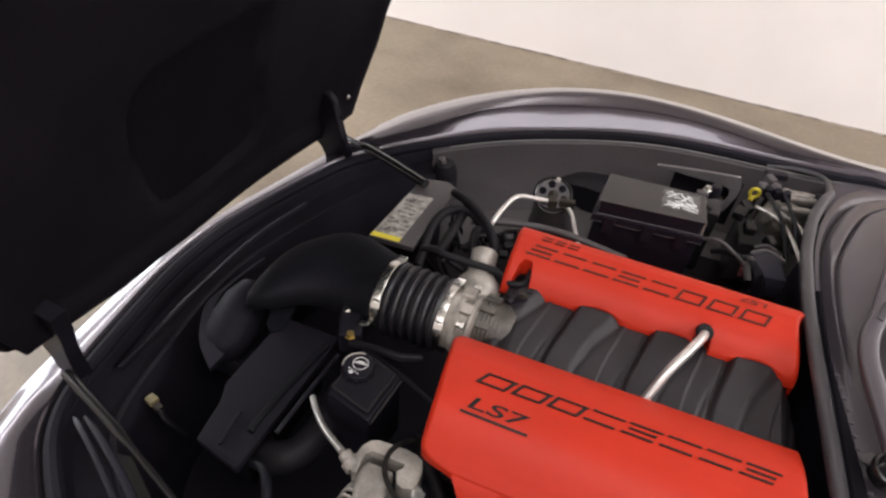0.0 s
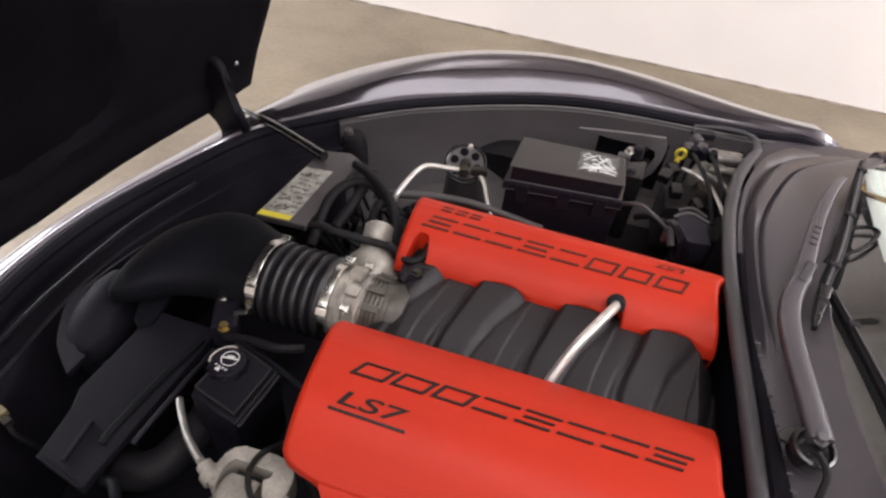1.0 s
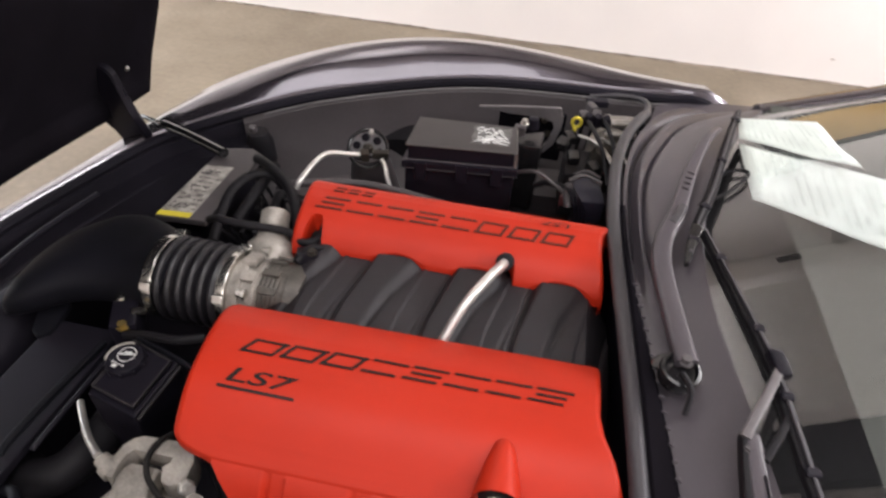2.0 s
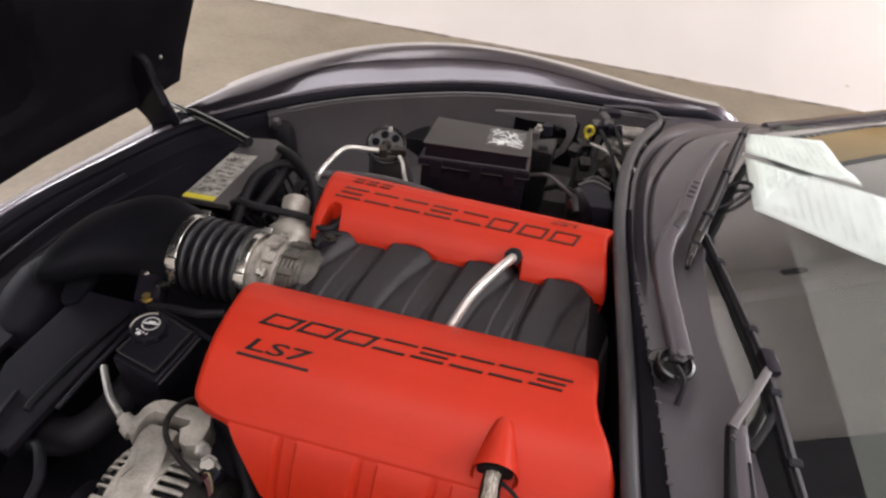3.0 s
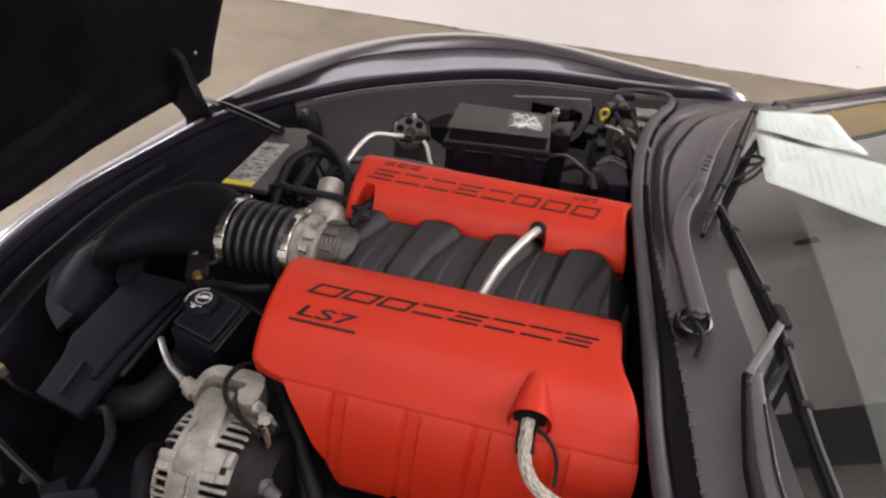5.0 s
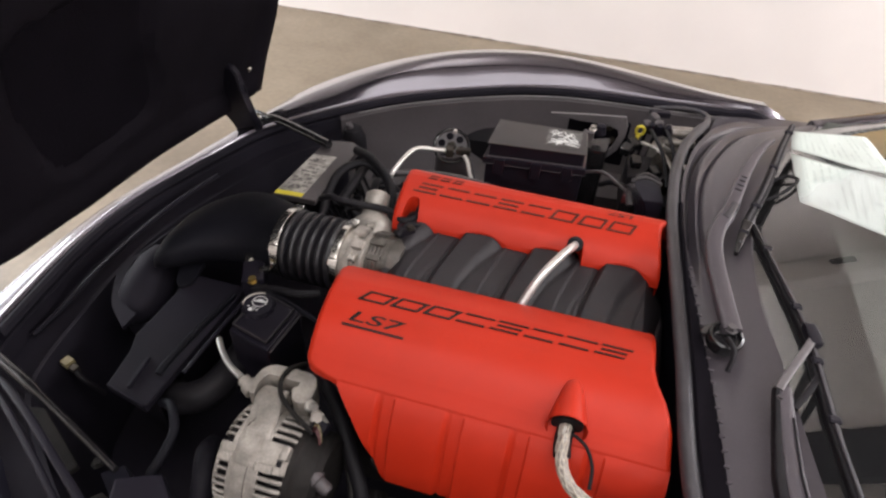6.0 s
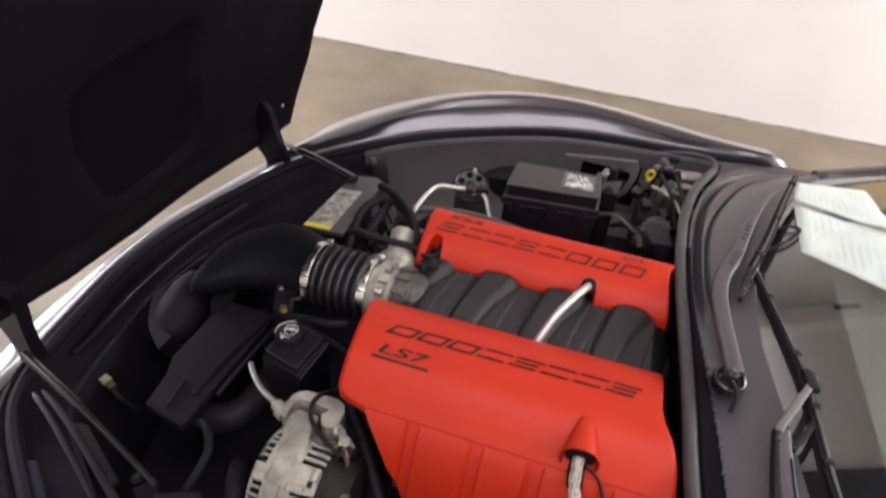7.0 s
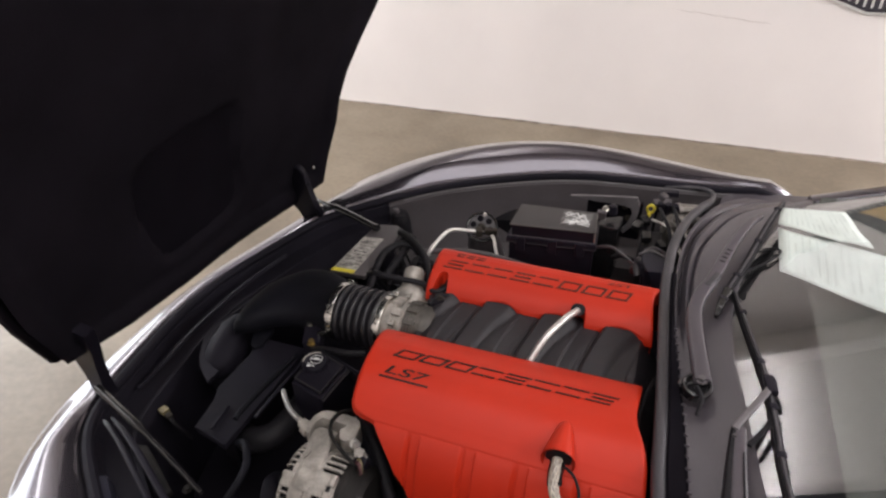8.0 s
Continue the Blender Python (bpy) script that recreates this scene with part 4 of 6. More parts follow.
# hooded outlet on the near cover with its braided pipe
bm = bmesh.new()
rings = []
for k in range(9):
    f = k / 8
    r = 0.0245 * (0.12 + 0.88 * f) ** 0.45 * (0.85 + 0.15 * f) if k else 0.004
    y = -0.198 - 0.063 * f
    zc = 0.829 - 0.010 * f
    rings.append([V((0.150 + r * math.cos(a), y, zc + r * 1.05 * math.sin(a))) for a in (math.pi * (-0.25 + 1.5 * j / 16) for j in range(17))])
skin(bm, rings, closed=False)
part("outlet_hood", bm, RED, cover_a, "red moulded outlet hood")
# black disc stands for the shade inside the open mouth
part("outlet_mouth", turned((0.150, -0.250, 0.820), (0.150, -0.262, 0.818), [(0, 0.0), (0, 0.0185), (0.006, 0.0185), (0.006, 0.008)], 20), RUBBER, cover_a)
brake_pipe = thing("braided_pipe", (0.16, -0.30, 0.76), "pale braided metal pipe bending out of the red cover", "pipe")
BEND = [(0.150, -0.245, 0.822), (0.149, -0.270, 0.812), (0.152, -0.292, 0.80), (0.166, -0.312, 0.79), (0.195, -0.326, 0.786), (0.25, -0.335, 0.785)]
pipe = part("pipe", tube(BEND, 0.0061, 12), PIPEMETAL, brake_pipe, "metal hose under the braid")
for way in (1, -1):
    for k in range(7):
        strand, line = [], smooth_path(BEND, 24)
        for i, p in enumerate(line):
            d = (line[min(i + 1, len(line) - 1)] - line[max(i - 1, 0)]).normalized()
            n1 = d.cross(V((0, 0, 1))).normalized()
            n2 = d.cross(n1)
            a = way * i * 0.055 + 2 * math.pi * k / 7
            strand.append(p + (n1 * math.cos(a) + n2 * math.sin(a)) * (0.0062 + 0.0002 * way))
        part("strand", tube(strand, 0.0011, 5, 1), BRAID, pipe, "pale metal strand")
# black tube stands for the shaded slot either side of the pipe
part("slot_shade", tube([(0.150, -0.248, 0.812), (0.1495, -0.270, 0.803), (0.152, -0.284, 0.796)], 0.0105, 12), RUBBER, brake_pipe, "black tube for the dark slot round the pipe")
part("wire", tube([(0.158, -0.262, 0.815), (0.175, -0.272, 0.812), (0.186, -0.288, 0.80), (0.187, -0.31, 0.79)], 0.0022, 6), RUBBER, brake_pipe, "thin black wire")

cross = thing("crossover_pipe", (0.1, -0.03, 0.82), "bright metal crossover pipe between the red covers", "pipe")
part("pipe", tube([(0.122, 0.082, 0.812), (0.117, 0.050, 0.831), (0.102, 0.015, 0.836), (0.080, -0.025, 0.823), (0.062, -0.060, 0.794), (0.056, -0.078, 0.774)], 0.0062, 14), TUBE, cross)
part("collar", turned((0.1190, 0.060, 0.828), (0.1215, 0.078, 0.815), [(0, 0.009), (0.002, 0.012), (0.014, 0.012), (0.016, 0.009)], 16), RUBBER, cross)

# ---- throttle body, bellows and air duct ----
AX0, AX1 = V((-0.346, 0.004, 0.745)), V((-0.150, -0.004, 0.752))


def on_axis(x):
    return AX0.lerp(AX1, (x + 0.346) / 0.196)


throttle = thing("throttle_body", (-0.19, 0.01, 0.70), "cast aluminium throttle body with a black ribbed flange", "throttle body")
part("housing", turned(on_axis(-0.232), on_axis(-0.1), [(0, 0.04), (0, 0.047), (0.012, 0.047), (0.014, 0.050), (0.020, 0.050), (0.022, 0.046), (0.034, 0.046), (0.036, 0.050), (0.041, 0.050), (0.044, 0.046), (0.07, 0.046)]), CAST, throttle)
ridges = [(0, 0.04), (0, 0.0485)]
for k in range(6):
    b = 0.001 + 0.0062 * k
    ridges += [(b, 0.0490), (b + 0.0012, 0.0506 - 0.0003 * k), (b + 0.0030, 0.0506 - 0.0003 * k), (b + 0.0042, 0.0490)]
part("flange", turned(on_axis(-0.186), on_axis(-0.1), ridges + [(0.045, 0.046), (0.052, 0.042)]), FLANGE, throttle, "stained flange with thin ridges")
for k in range(5):
    d = V((0, math.cos(0.2 + 0.5 * k), math.sin(0.2 + 0.5 * k)))
    part("flange_lug", block(on_axis(-0.176) + d * 0.0515, (0.024, 0.010, 0.006), turn(x=math.degrees(0.2 + 0.5 * k) - 90), bevel=0.002), FLANGE, throttle)
for a, x, wd in ((1.25, -0.212, 0.030), (1.9, -0.206, 0.016), (0.8, -0.216, 0.014)):
    d = V((0, math.cos(a), math.sin(a)))
    part("boss", block(on_axis(x) + d * 0.050, (0.020, wd, 0.010), turn(x=math.degrees(a) - 90), bevel=0.003), CAST, throttle)
part("idle_sensor", block((-0.146, 0.040, 0.795), (0.030, 0.026, 0.022), turn(z=20, x=-15), bevel=0.005), PLASTIC, throttle, "black sensor body")
part("sensor_bolt", hexbolt((-0.138, 0.036, 0.806), 0.005, 0.006), DULL, throttle)
for k in range(4):
    part("flange_bolt", hexbolt(on_axis(-0.2) + V((0, 0.058 * math.cos(0.8 + 1.57 * k), 0.058 * math.sin(0.8 + 1.57 * k))), 0.005, 0.012, (-1, 0, 0)), STEEL, throttle)
part("actuator", turned((-0.210, 0.045, 0.755), (-0.222, 0.112, 0.795), [(0, 0.034), (0.022, 0.035), (0.032, 0.033), (0.040, 0.025), (0.046, 0.022), (0.082, 0.021), (0.086, 0.016)], 28), CAST, throttle, "stubby aluminium actuator motor")
part("actuator_base", block((-0.202, 0.050, 0.752), (0.055, 0.05, 0.05), turn(x=-20), bevel=0.012, segs=3), CAST, throttle)

bellows = thing("intake_bellows", (-0.28, 0.015, 0.69), "black ribbed rubber intake bellows with two steel clamps", "bellows")
prof = [(0, 0.050)]
for k in range(6):
    b = 0.010 + 0.0155 * k
    prof += [(b, 0.0505), (b + 0.0035, 0.0585), (b + 0.007, 0.060), (b + 0.0105, 0.0585), (b + 0.014, 0.0505)]
prof += [(0.108, 0.050)]
part("hose", turned(on_axis(-0.340), on_axis(-0.1), prof, 44), BELLOWS, bellows, "ribbed black rubber")


def clamp(x, r, w, parent):
    a = on_axis(x)
    c = part("clamp", turned(a, on_axis(x + 0.1), [(0, r - 0.003), (0, r), (0.0015, r + 0.0008), (w - 0.0015, r + 0.0008), (w, r), (w, r - 0.003)], 44), STEEL, parent, "bright steel hose clamp")
    for ang, bx in ((0.7, 0.016), (2.6, 0.012)):
        d = V((0, math.cos(ang), math.sin(ang)))
        part("clamp_screw", block(a + V((w / 2, 0, 0)) + d * (r + 0.004), (w * 1.1, bx, 0.008), turn(x=math.degrees(ang) - 90), bevel=0.002), STEEL, c)


clamp(-0.345, 0.0585, 0.014, bellows)
clamp(-0.243, 0.0545, 0.014, bellows)

def rounded(poly):
    """Rounds the corners of a plan."""
    out = []
    for k, p in enumerate(poly):
        a, b = poly[k - 1], poly[(k + 1) % len(poly)]
        for q, f in ((a, 0.3), (a, 0.12), (b, 0.12), (b, 0.3)):
            out.append((p[0] + (q[0] - p[0]) * f, p[1] + (q[1] - p[1]) * f))
    return out


duct = thing("air_intake_duct", (-0.45, 0.02, 0.60), "smooth black plastic air intake duct behind the nose", "air duct")
DUCT = [(-0.325, 0.002, 0.745, 0.054, 0.054), (-0.355, 0.012, 0.742, 0.058, 0.052), (-0.40, 0.030, 0.734, 0.068, 0.046), (-0.44, 0.038, 0.728, 0.078, 0.042), (-0.48, 0.030, 0.724, 0.084, 0.040), (-0.512, 0.010, 0.719, 0.084, 0.038), (-0.538, -0.006, 0.713, 0.076, 0.036), (-0.556, -0.018, 0.704, 0.060, 0.034), (-0.568, -0.028, 0.690, 0.038, 0.028), (-0.573, -0.032, 0.670, 0.016, 0.018)]
rings = []
path = smooth_path([d[:3] for d in DUCT], 4)
half = smooth_path([(d[3], d[4], 0) for d in DUCT], 4)
for p, h in zip(path, half):
    ring = []
    for j in range(36):
        a = 2 * math.pi * j / 36
        ca, sa = math.cos(a), math.sin(a)
        ring.append(p + V((0.25 * h.y * sa, h.x * math.copysign(abs(ca) ** 0.75, ca), h.y * math.copysign(abs(sa) ** 0.8, sa))))
    rings.append(ring)
part("duct_shell", skin(bmesh.new(), rings), SATIN, duct, "smooth flattened duct shell", sharp=70)
part("duct_tab", slab(rounded([(-0.540, -0.030), (-0.514, -0.088), (-0.500, -0.097), (-0.486, -0.084), (-0.494, -0.025)]), 0.674, 0.685, 0.003), SATIN, duct, "rounded moulded mounting tab")
filt = thing("air_filter_housing", (-0.57, -0.10, 0.52), "dark rounded air filter housing under the duct", "air filter")
part("housing", turned((-0.600, 0.0, 0.645), (-0.588, -0.140, 0.612), [(0, 0.030), (0.03, 0.042), (0.07, 0.045), (0.105, 0.041), (0.128, 0.031), (0.142, 0.017), (0.147, 0.002)], 32), BAYBLACK, filt, "rounded black bulb")
outer = smooth_path([(-0.636, 0.077, 0), (-0.649, 0.017, 0), (-0.657, -0.042, 0), (-0.656, -0.071, 0), (-0.637, -0.107, 0), (-0.610, -0.143, 0), (-0.564, -0.177, 0)], 4)
inner = smooth_path([(-0.562, -0.143, 0), (-0.583, -0.137, 0), (-0.607, -0.116, 0), (-0.631, -0.083, 0), (-0.647, -0.041, 0), (-0.644, 0.016, 0), (-0.632, 0.077, 0)], 4)
part("rim", slab([(p.x, p.y) for p in outer + inner], 0.634, 0.644, 0), BAYBLACK, filt, "flat crescent-shaped black rim")
part("base", block((-0.60, -0.05, 0.545), (0.08, 0.12, 0.05), bevel=0.012), BAYBLACK, filt)

radc = thing("radiator_cover", (-0.45, -0.18, 0.60), "flat black plastic radiator cover", "cover")
part("panel", slab([(-0.487, -0.298), (-0.411, -0.314), (-0.398, -0.058), (-0.500, -0.058), (-0.507, -0.205), (-0.495, -0.235)], 0.664, 0.678, 0.003), MATTE, radc)
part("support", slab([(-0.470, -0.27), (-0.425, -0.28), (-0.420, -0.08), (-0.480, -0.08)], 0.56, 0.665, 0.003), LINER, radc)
part("rib", block((-0.455, -0.266, 0.680), (0.006, 0.055, 0.006), turn(z=6), bevel=0.002), PLASTIC, radc)
part("rib", block((-0.448, -0.305, 0.679), (0.074, 0.005, 0.006), turn(z=-12), bevel=0.002), PLASTIC, radc)

plate = thing("radiator_shroud_plate", (-0.385, 0.22, 0.60), "grey plastic shroud plate with a worn printed label", "plate")
part("plate", slab([(-0.441, 0.128), (-0.356, 0.134), (-0.346, 0.334), (-0.372, 0.350), (-0.424, 0.336)], 0.725, 0.737, 0.003), INNER, plate)
part("support", slab([(-0.43, 0.14), (-0.38, 0.145), (-0.37, 0.32), (-0.41, 0.32)], 0.55, 0.726, 0.003), PLASTIC, plate)
lab = part("label", slab([(-0.438, 0.130), (-0.384, 0.134), (-0.378, 0.282), (-0.427, 0.276)], 0.7372, 0.7380, 0), STICKER, plate, "worn silvery label with unreadable print")
part("label_stripe", slab([(-0.438, 0.130), (-0.384, 0.134), (-0.3835, 0.146), (-0.4372, 0.142)], 0.7381, 0.7387, 0), YELLOW, lab, "yellow warning stripe")
rnd = random.Random(4)
bm = bmesh.new()
for k in range(10):
    y = 0.153 + 0.0122 * k
    x0 = -0.430 + 0.001 * k * 0.8 + rnd.random() * 0.004
    while x0 < -0.390:
        w = 0.003 + rnd.random() * 0.010
        if rnd.random() < 0.75:
            slab([(x0, y), (min(x0 + w, -0.385), y + 0.001), (min(x0 + w, -0.385), y + 0.0045), (x0, y + 0.0035)], 0.7381, 0.7385, 0, bm)
        x0 += w + 0.003
part("label_print", bm, STICKINK, lab, "rows of unreadable print")
for k in range(20):
    x, y = -0.422 + 0.030 * rnd.random(), 0.155 + 0.112 * rnd.random()
    part("scuff", block((x, y, 0.7386), (0.003 + 0.010 * rnd.random(), 0.0016 + 0.002 * rnd.random(), 0.0005), turn(z=rnd.uniform(-60, 60)), bevel=0), INNER, lab)

# ---- power steering reservoir ----
res = thing("fluid_reservoir", (-0.300, -0.157, 0.60), "black plastic fluid reservoir with a printed cap", "reservoir")
TANK = [(-0.343, -0.191), (-0.331, -0.104), (-0.259, -0.125), (-0.269, -0.210)]
RIM = [(-0.337, -0.184), (-0.327, -0.112), (-0.267, -0.130), (-0.275, -0.200)]
part("tank", slab(TANK, 0.60, 0.735, 0.006), PLASTIC, res)
part("tank_rim", slab(RIM, 0.735, 0.741, 0.002), PLASTIC, res)
for k in range(4):
    p0, p1 = RIM[k], RIM[(k + 1) % 4]
    part("rim_edge", tube([(p0[0], p0[1], 0.742), (p1[0], p1[1], 0.742)], 0.0018, 6), INTAKE, res)
part("side_rib", tube([(-0.258, -0.128, 0.730), (-0.267, -0.208, 0.730)], 0.0024, 6), INTAKE, res, "moulded rib below the rim")
part("side_rib", tube([(-0.330, -0.101, 0.733), (-0.262, -0.121, 0.733), (-0.205, -0.140, 0.728)], 0.0036, 6), SATIN, res, "moulded rib below the rim")
CAPC = (-0.318, -0.143)
cap = part("cap", turned((*CAPC, 0.738), (*CAPC, 0.76), [(0, 0.0235), (0.008, 0.0235), (0.0115, 0.0215), (0.0125, 0.019), (0.0120, 0.001)], 28), PLASTIC, res, "round black cap with a white symbol")
for k in range(10):
    a = 2 * math.pi * k / 10
    part("grip", block((CAPC[0] + 0.0236 * math.cos(a), CAPC[1] + 0.0236 * math.sin(a), 0.7425), (0.003, 0.006, 0.008), turn(z=math.degrees(a)), bevel=0.001, segs=1), PLASTIC, cap)
bm = bmesh.new()
SYM = (CAPC[0] + 0.001, CAPC[1] + 0.004)
skin(bm, [[V((SYM[0] + r * math.cos(a), SYM[1] + r * math.sin(a), 0.7512)) for a in (2 * math.pi * j / 24 for j in range(25))] for r in (0.0100, 0.0114)], closed=False)
block((SYM[0], SYM[1] + 0.0005, 0.7510), (0.019, 0.0022, 0.0006), turn(z=8), bevel=0, bm=bm)
block((SYM[0], SYM[1] + 0.0028, 0.7510), (0.009, 0.0030, 0.0006), turn(z=8), bevel=0, bm=bm)
for k in range(4):
    block((SYM[0] - 0.011 + 0.0050 * k, SYM[1] - 0.0130 - 0.0012 * k, 0.7510), (0.0030, 0.0016, 0.0006), turn(z=30), bevel=0, bm=bm)
block((SYM[0] - 0.006, SYM[1] - 0.0185, 0.7510), (0.0058, 0.0044, 0.0006), turn(z=-10), bevel=0, bm=bm)
part("cap_symbol", bm, WHITEINK, cap, "white steering symbol")
# bright arc paints the highlight on the edge of the cap
part("rim_glint", tube([(CAPC[0] + 0.023 * math.cos(radians(a)), CAPC[1] + 0.023 * math.sin(radians(a)), 0.7490) for a in range(92, 206, 12)], 0.0017, 6), PIPEMETAL, cap, "bright arc for the highlight on the cap's edge")
sens = thing("air_flow_sensor", (-0.37, -0.06, 0.68), "small black sensor with brass and steel bolts", "sensor")
part("body", block((-0.372, -0.066, 0.715), (0.035, 0.05, 0.04), turn(z=25), bevel=0.005), PLASTIC, sens)
part("bolt", hexbolt((-0.392, -0.042, 0.732), 0.006, 0.008), STEEL, sens)
part("bolt", hexbolt((-0.362, -0.086, 0.73), 0.006, 0.008), BRASS, sens)
part("clip", block((-0.352, -0.062, 0.738), (0.018, 0.01, 0.008), turn(z=30), bevel=0.002), STEEL, sens)
part("lead", tube([(-0.36, -0.09, 0.72), (-0.315, -0.095, 0.735), (-0.275, -0.098, 0.742), (-0.245, -0.085, 0.74)], 0.006, 8), RUBBER, sens)

# ---- alternator ----
alt = thing("alternator", (-0.21, -0.33, 0.596), "cast aluminium alternator with vent slots and black rear cover", "alternator")
AC = V((-0.257, -0.328, 0.666))
# black core fills the case so the vents look shaded
part("core", turned(AC, AC + V((1, 0, 0)), [(0.002, 0.03), (0.002, 0.058), (0.090, 0.058), (0.090, 0.03)], 36), RUBBER, alt, "black core that darkens the vents")
VENTS = [(0.0600, 0.0950, a) for a in (61, 72, 83, 94, 129, 139, 149, 159, 169, 205, 215, 225, 235)]
VENTS += [(-0.006, 0.0150, a) for a in (68, 77, 86, 95, 104)] + [(-0.0010, 0.0205, a) for a in (131, 140, 149, 158, 167, 176, 210, 219, 228)]


def case_radius(x):
    return table([(-0.004, 0.055), (-0.001, 0.0625), (0.002, 0.0670), (0.005, 0.0690), (0.026, 0.0696), (0.0265, 0.0704), (0.0470, 0.0706), (0.0475, 0.0696), (0.084, 0.0690), (0.091, 0.0680), (0.094, 0.0620)], x)


def on_case(x, a, off=0.0):
    r = case_radius(x) + off
    return AC + V((x, r * math.cos(radians(a)), r * math.sin(radians(a))))


bm = bmesh.new()
xs_case = [-0.004, -0.002, 0.0, 0.0015] + [0.0025 + 0.00125 * k for k in range(71)] + [0.0925, 0.094]
rows = [[bm.verts.new(on_case(x, 2 * k)) for k in range(180)] for x in xs_case]
for i in range(len(xs_case) - 1):
    xm = (xs_case[i] + xs_case[i + 1]) / 2
    for k in range(180):
        if any(x0 < xm < x1 and abs(2 * k + 1 - a) < 3.1 for x0, x1, a in VENTS):
            continue
        bm.faces.new((rows[i][k], rows[i][(k + 1) % 180], rows[i + 1][(k + 1) % 180], rows[i + 1][k]))
case = part("case", bm, CAST, alt, "cast aluminium case with rows of vent slots", flat=False)
md = case.modifiers.new("thickness", "SOLIDIFY")
md.thickness, md.offset = 0.005, -1
part("seam", turned(AC + V((0.0450, 0, 0)), AC + V((1, 0, 0)), [(0, 0.060), (0, 0.0709), (0.0010, 0.0709), (0.0010, 0.060)], 44), DULL, alt, "dark seam between the case halves")


def strap(stations, low):
    """A rounded cast ridge: x range and height line of each station, sunk by low."""
    rings = []
    for x0, x1, p, n in stations:
        ring = []
        for f, up in ((0, -low), (0, -0.0030), (0.06, -0.0008), (0.14, 0), (0.5, 0.0006), (0.86, 0), (0.94, -0.0008), (1, -0.0030), (1, -low)):
            ring.append(V((x0 + (x1 - x0) * f, p[0] + n[0] * up, p[1] + n[1] * up)))
        rings.append(ring)
    return skin(bmesh.new(), rings)


def on_drum(a, r):
    c, sn = math.cos(radians(a)), math.sin(radians(a))
    return (AC.y + r * c, AC.z + r * sn), (c, sn)


neck = [(-0.240 + 0.002 * k, -0.2005 + 0.0005 * k, *on_drum(98 - 7 * (3 - k), 0.0736)) for k in range(4)]
neck = [(-0.2450, -0.2095, (-0.2595, 0.7330), (0, 1)), (-0.2470, -0.2085, (-0.2670, 0.7370), (0, 1)), (-0.2475, -0.2080, (-0.2790, 0.7390), (-0.05, 1)), (-0.2450, -0.2055, (-0.2920, 0.7390), (0.1, 1))] + neck
part("neck", strap(neck, 0.03), CAST, alt, "smooth cast neck that rises to the bracket")
part("pad", strap([(-0.2350, -0.1690, *on_drum(a, 0.0738 - 0.0012 * (a in (97, 126)))) for a in (97, 100, 106, 112, 118, 123, 126)], 0.02), CAST, alt, "raised cast pad")
part("lug", strap([(-0.2030, -0.1780, *on_drum(a, 0.0772)) for a in (119, 121, 124, 126)], 0.02), CAST, alt)
part("lug", strap([(-0.1760, -0.1650, *on_drum(a, 0.0768)) for a in (98, 101, 107, 111)], 0.02), CAST, alt)
# raised black strip stands for the shade in a notch
part("notch", strap([(-0.1770, -0.1700, *on_drum(a, 0.0744)) for a in (112, 114, 116, 118)], 0.012), RUBBER, alt, "black strip for the shade of a notch")
part("ridge", strap([(-0.2560, -0.2330, *on_drum(a, 0.0716)) for a in (109, 111, 113, 115)], 0.012), CAST, alt)
part("ridge", strap([(-0.2545, -0.2370, *on_drum(a, 0.0718)) for a in (119, 121, 123, 125)], 0.012), CAST, alt)
part("score", strap([(-0.2290 - 0.0012 * k, -0.2280 - 0.0012 * k, *on_drum(78 + 4 * k, 0.0741)) for k in range(4)], 0.004), DULL, alt)
part("rear_cover", turned(AC + V((0.090, 0, 0)), AC + V((1, 0, 0)), [(0, 0.03), (0, 0.0655), (0.010, 0.0655), (0.015, 0.060), (0.034, 0.058), (0.042, 0.050), (0.042, 0.01)], 40), GRIME, alt, "dark dirty rear cover")
for k in range(5):
    part("rear_screw", hexbolt(on_case(0.094, 70 + 30 * k, -0.012) + V((0.012, 0, 0)), 0.004, 0.006, (1, 0, 0)), DULL, alt)
part("terminal", turned((-0.140, -0.348, 0.708), (-0.108, -0.360, 0.698), [(0, 0.012), (0.014, 0.012), (0.016, 0.009), (0.030, 0.0085), (0.033, 0.006)], 14), INNER, alt, "grey terminal cap")
part("connector", block((-0.150, -0.292, 0.722), (0.022, 0.020, 0.018), turn(x=30, z=-20), bevel=0.004), PLASTIC, alt, "black plug on the rear cover")
part("stud_nut", hexbolt((-0.158, -0.284, 0.731), 0.0065, 0.010, (0.4, -0.5, 0.7)), PIPEMETAL, alt, "bright terminal nut")
part("clip", block((-0.148, -0.286, 0.730), (0.014, 0.009, 0.005), turn(x=25, z=-35), bevel=0.0015), PIPEMETAL, alt, "bright bent clip")
lug = part("bracket", slab([(-0.2560, -0.2830), (-0.2610, -0.2640), (-0.2585, -0.2460), (-0.2520, -0.2360), (-0.2420, -0.2305), (-0.2250, -0.2295), (-0.2050, -0.2285), (-0.1900, -0.2295), (-0.1800, -0.2345), (-0.1745, -0.2470), (-0.1735, -0.2640), (-0.1770, -0.2740), (-0.1880, -0.2785), (-0.1970, -0.2760), (-0.2050, -0.2600), (-0.1985, -0.2540), (-0.1985, -0.2480), (-0.2440, -0.2480), (-0.2490, -0.2550), (-0.2505, -0.2680), (-0.2480, -0.2830)], 0.705, 0.7425, 0.0022), CAST, alt, "cast aluminium mounting bracket")
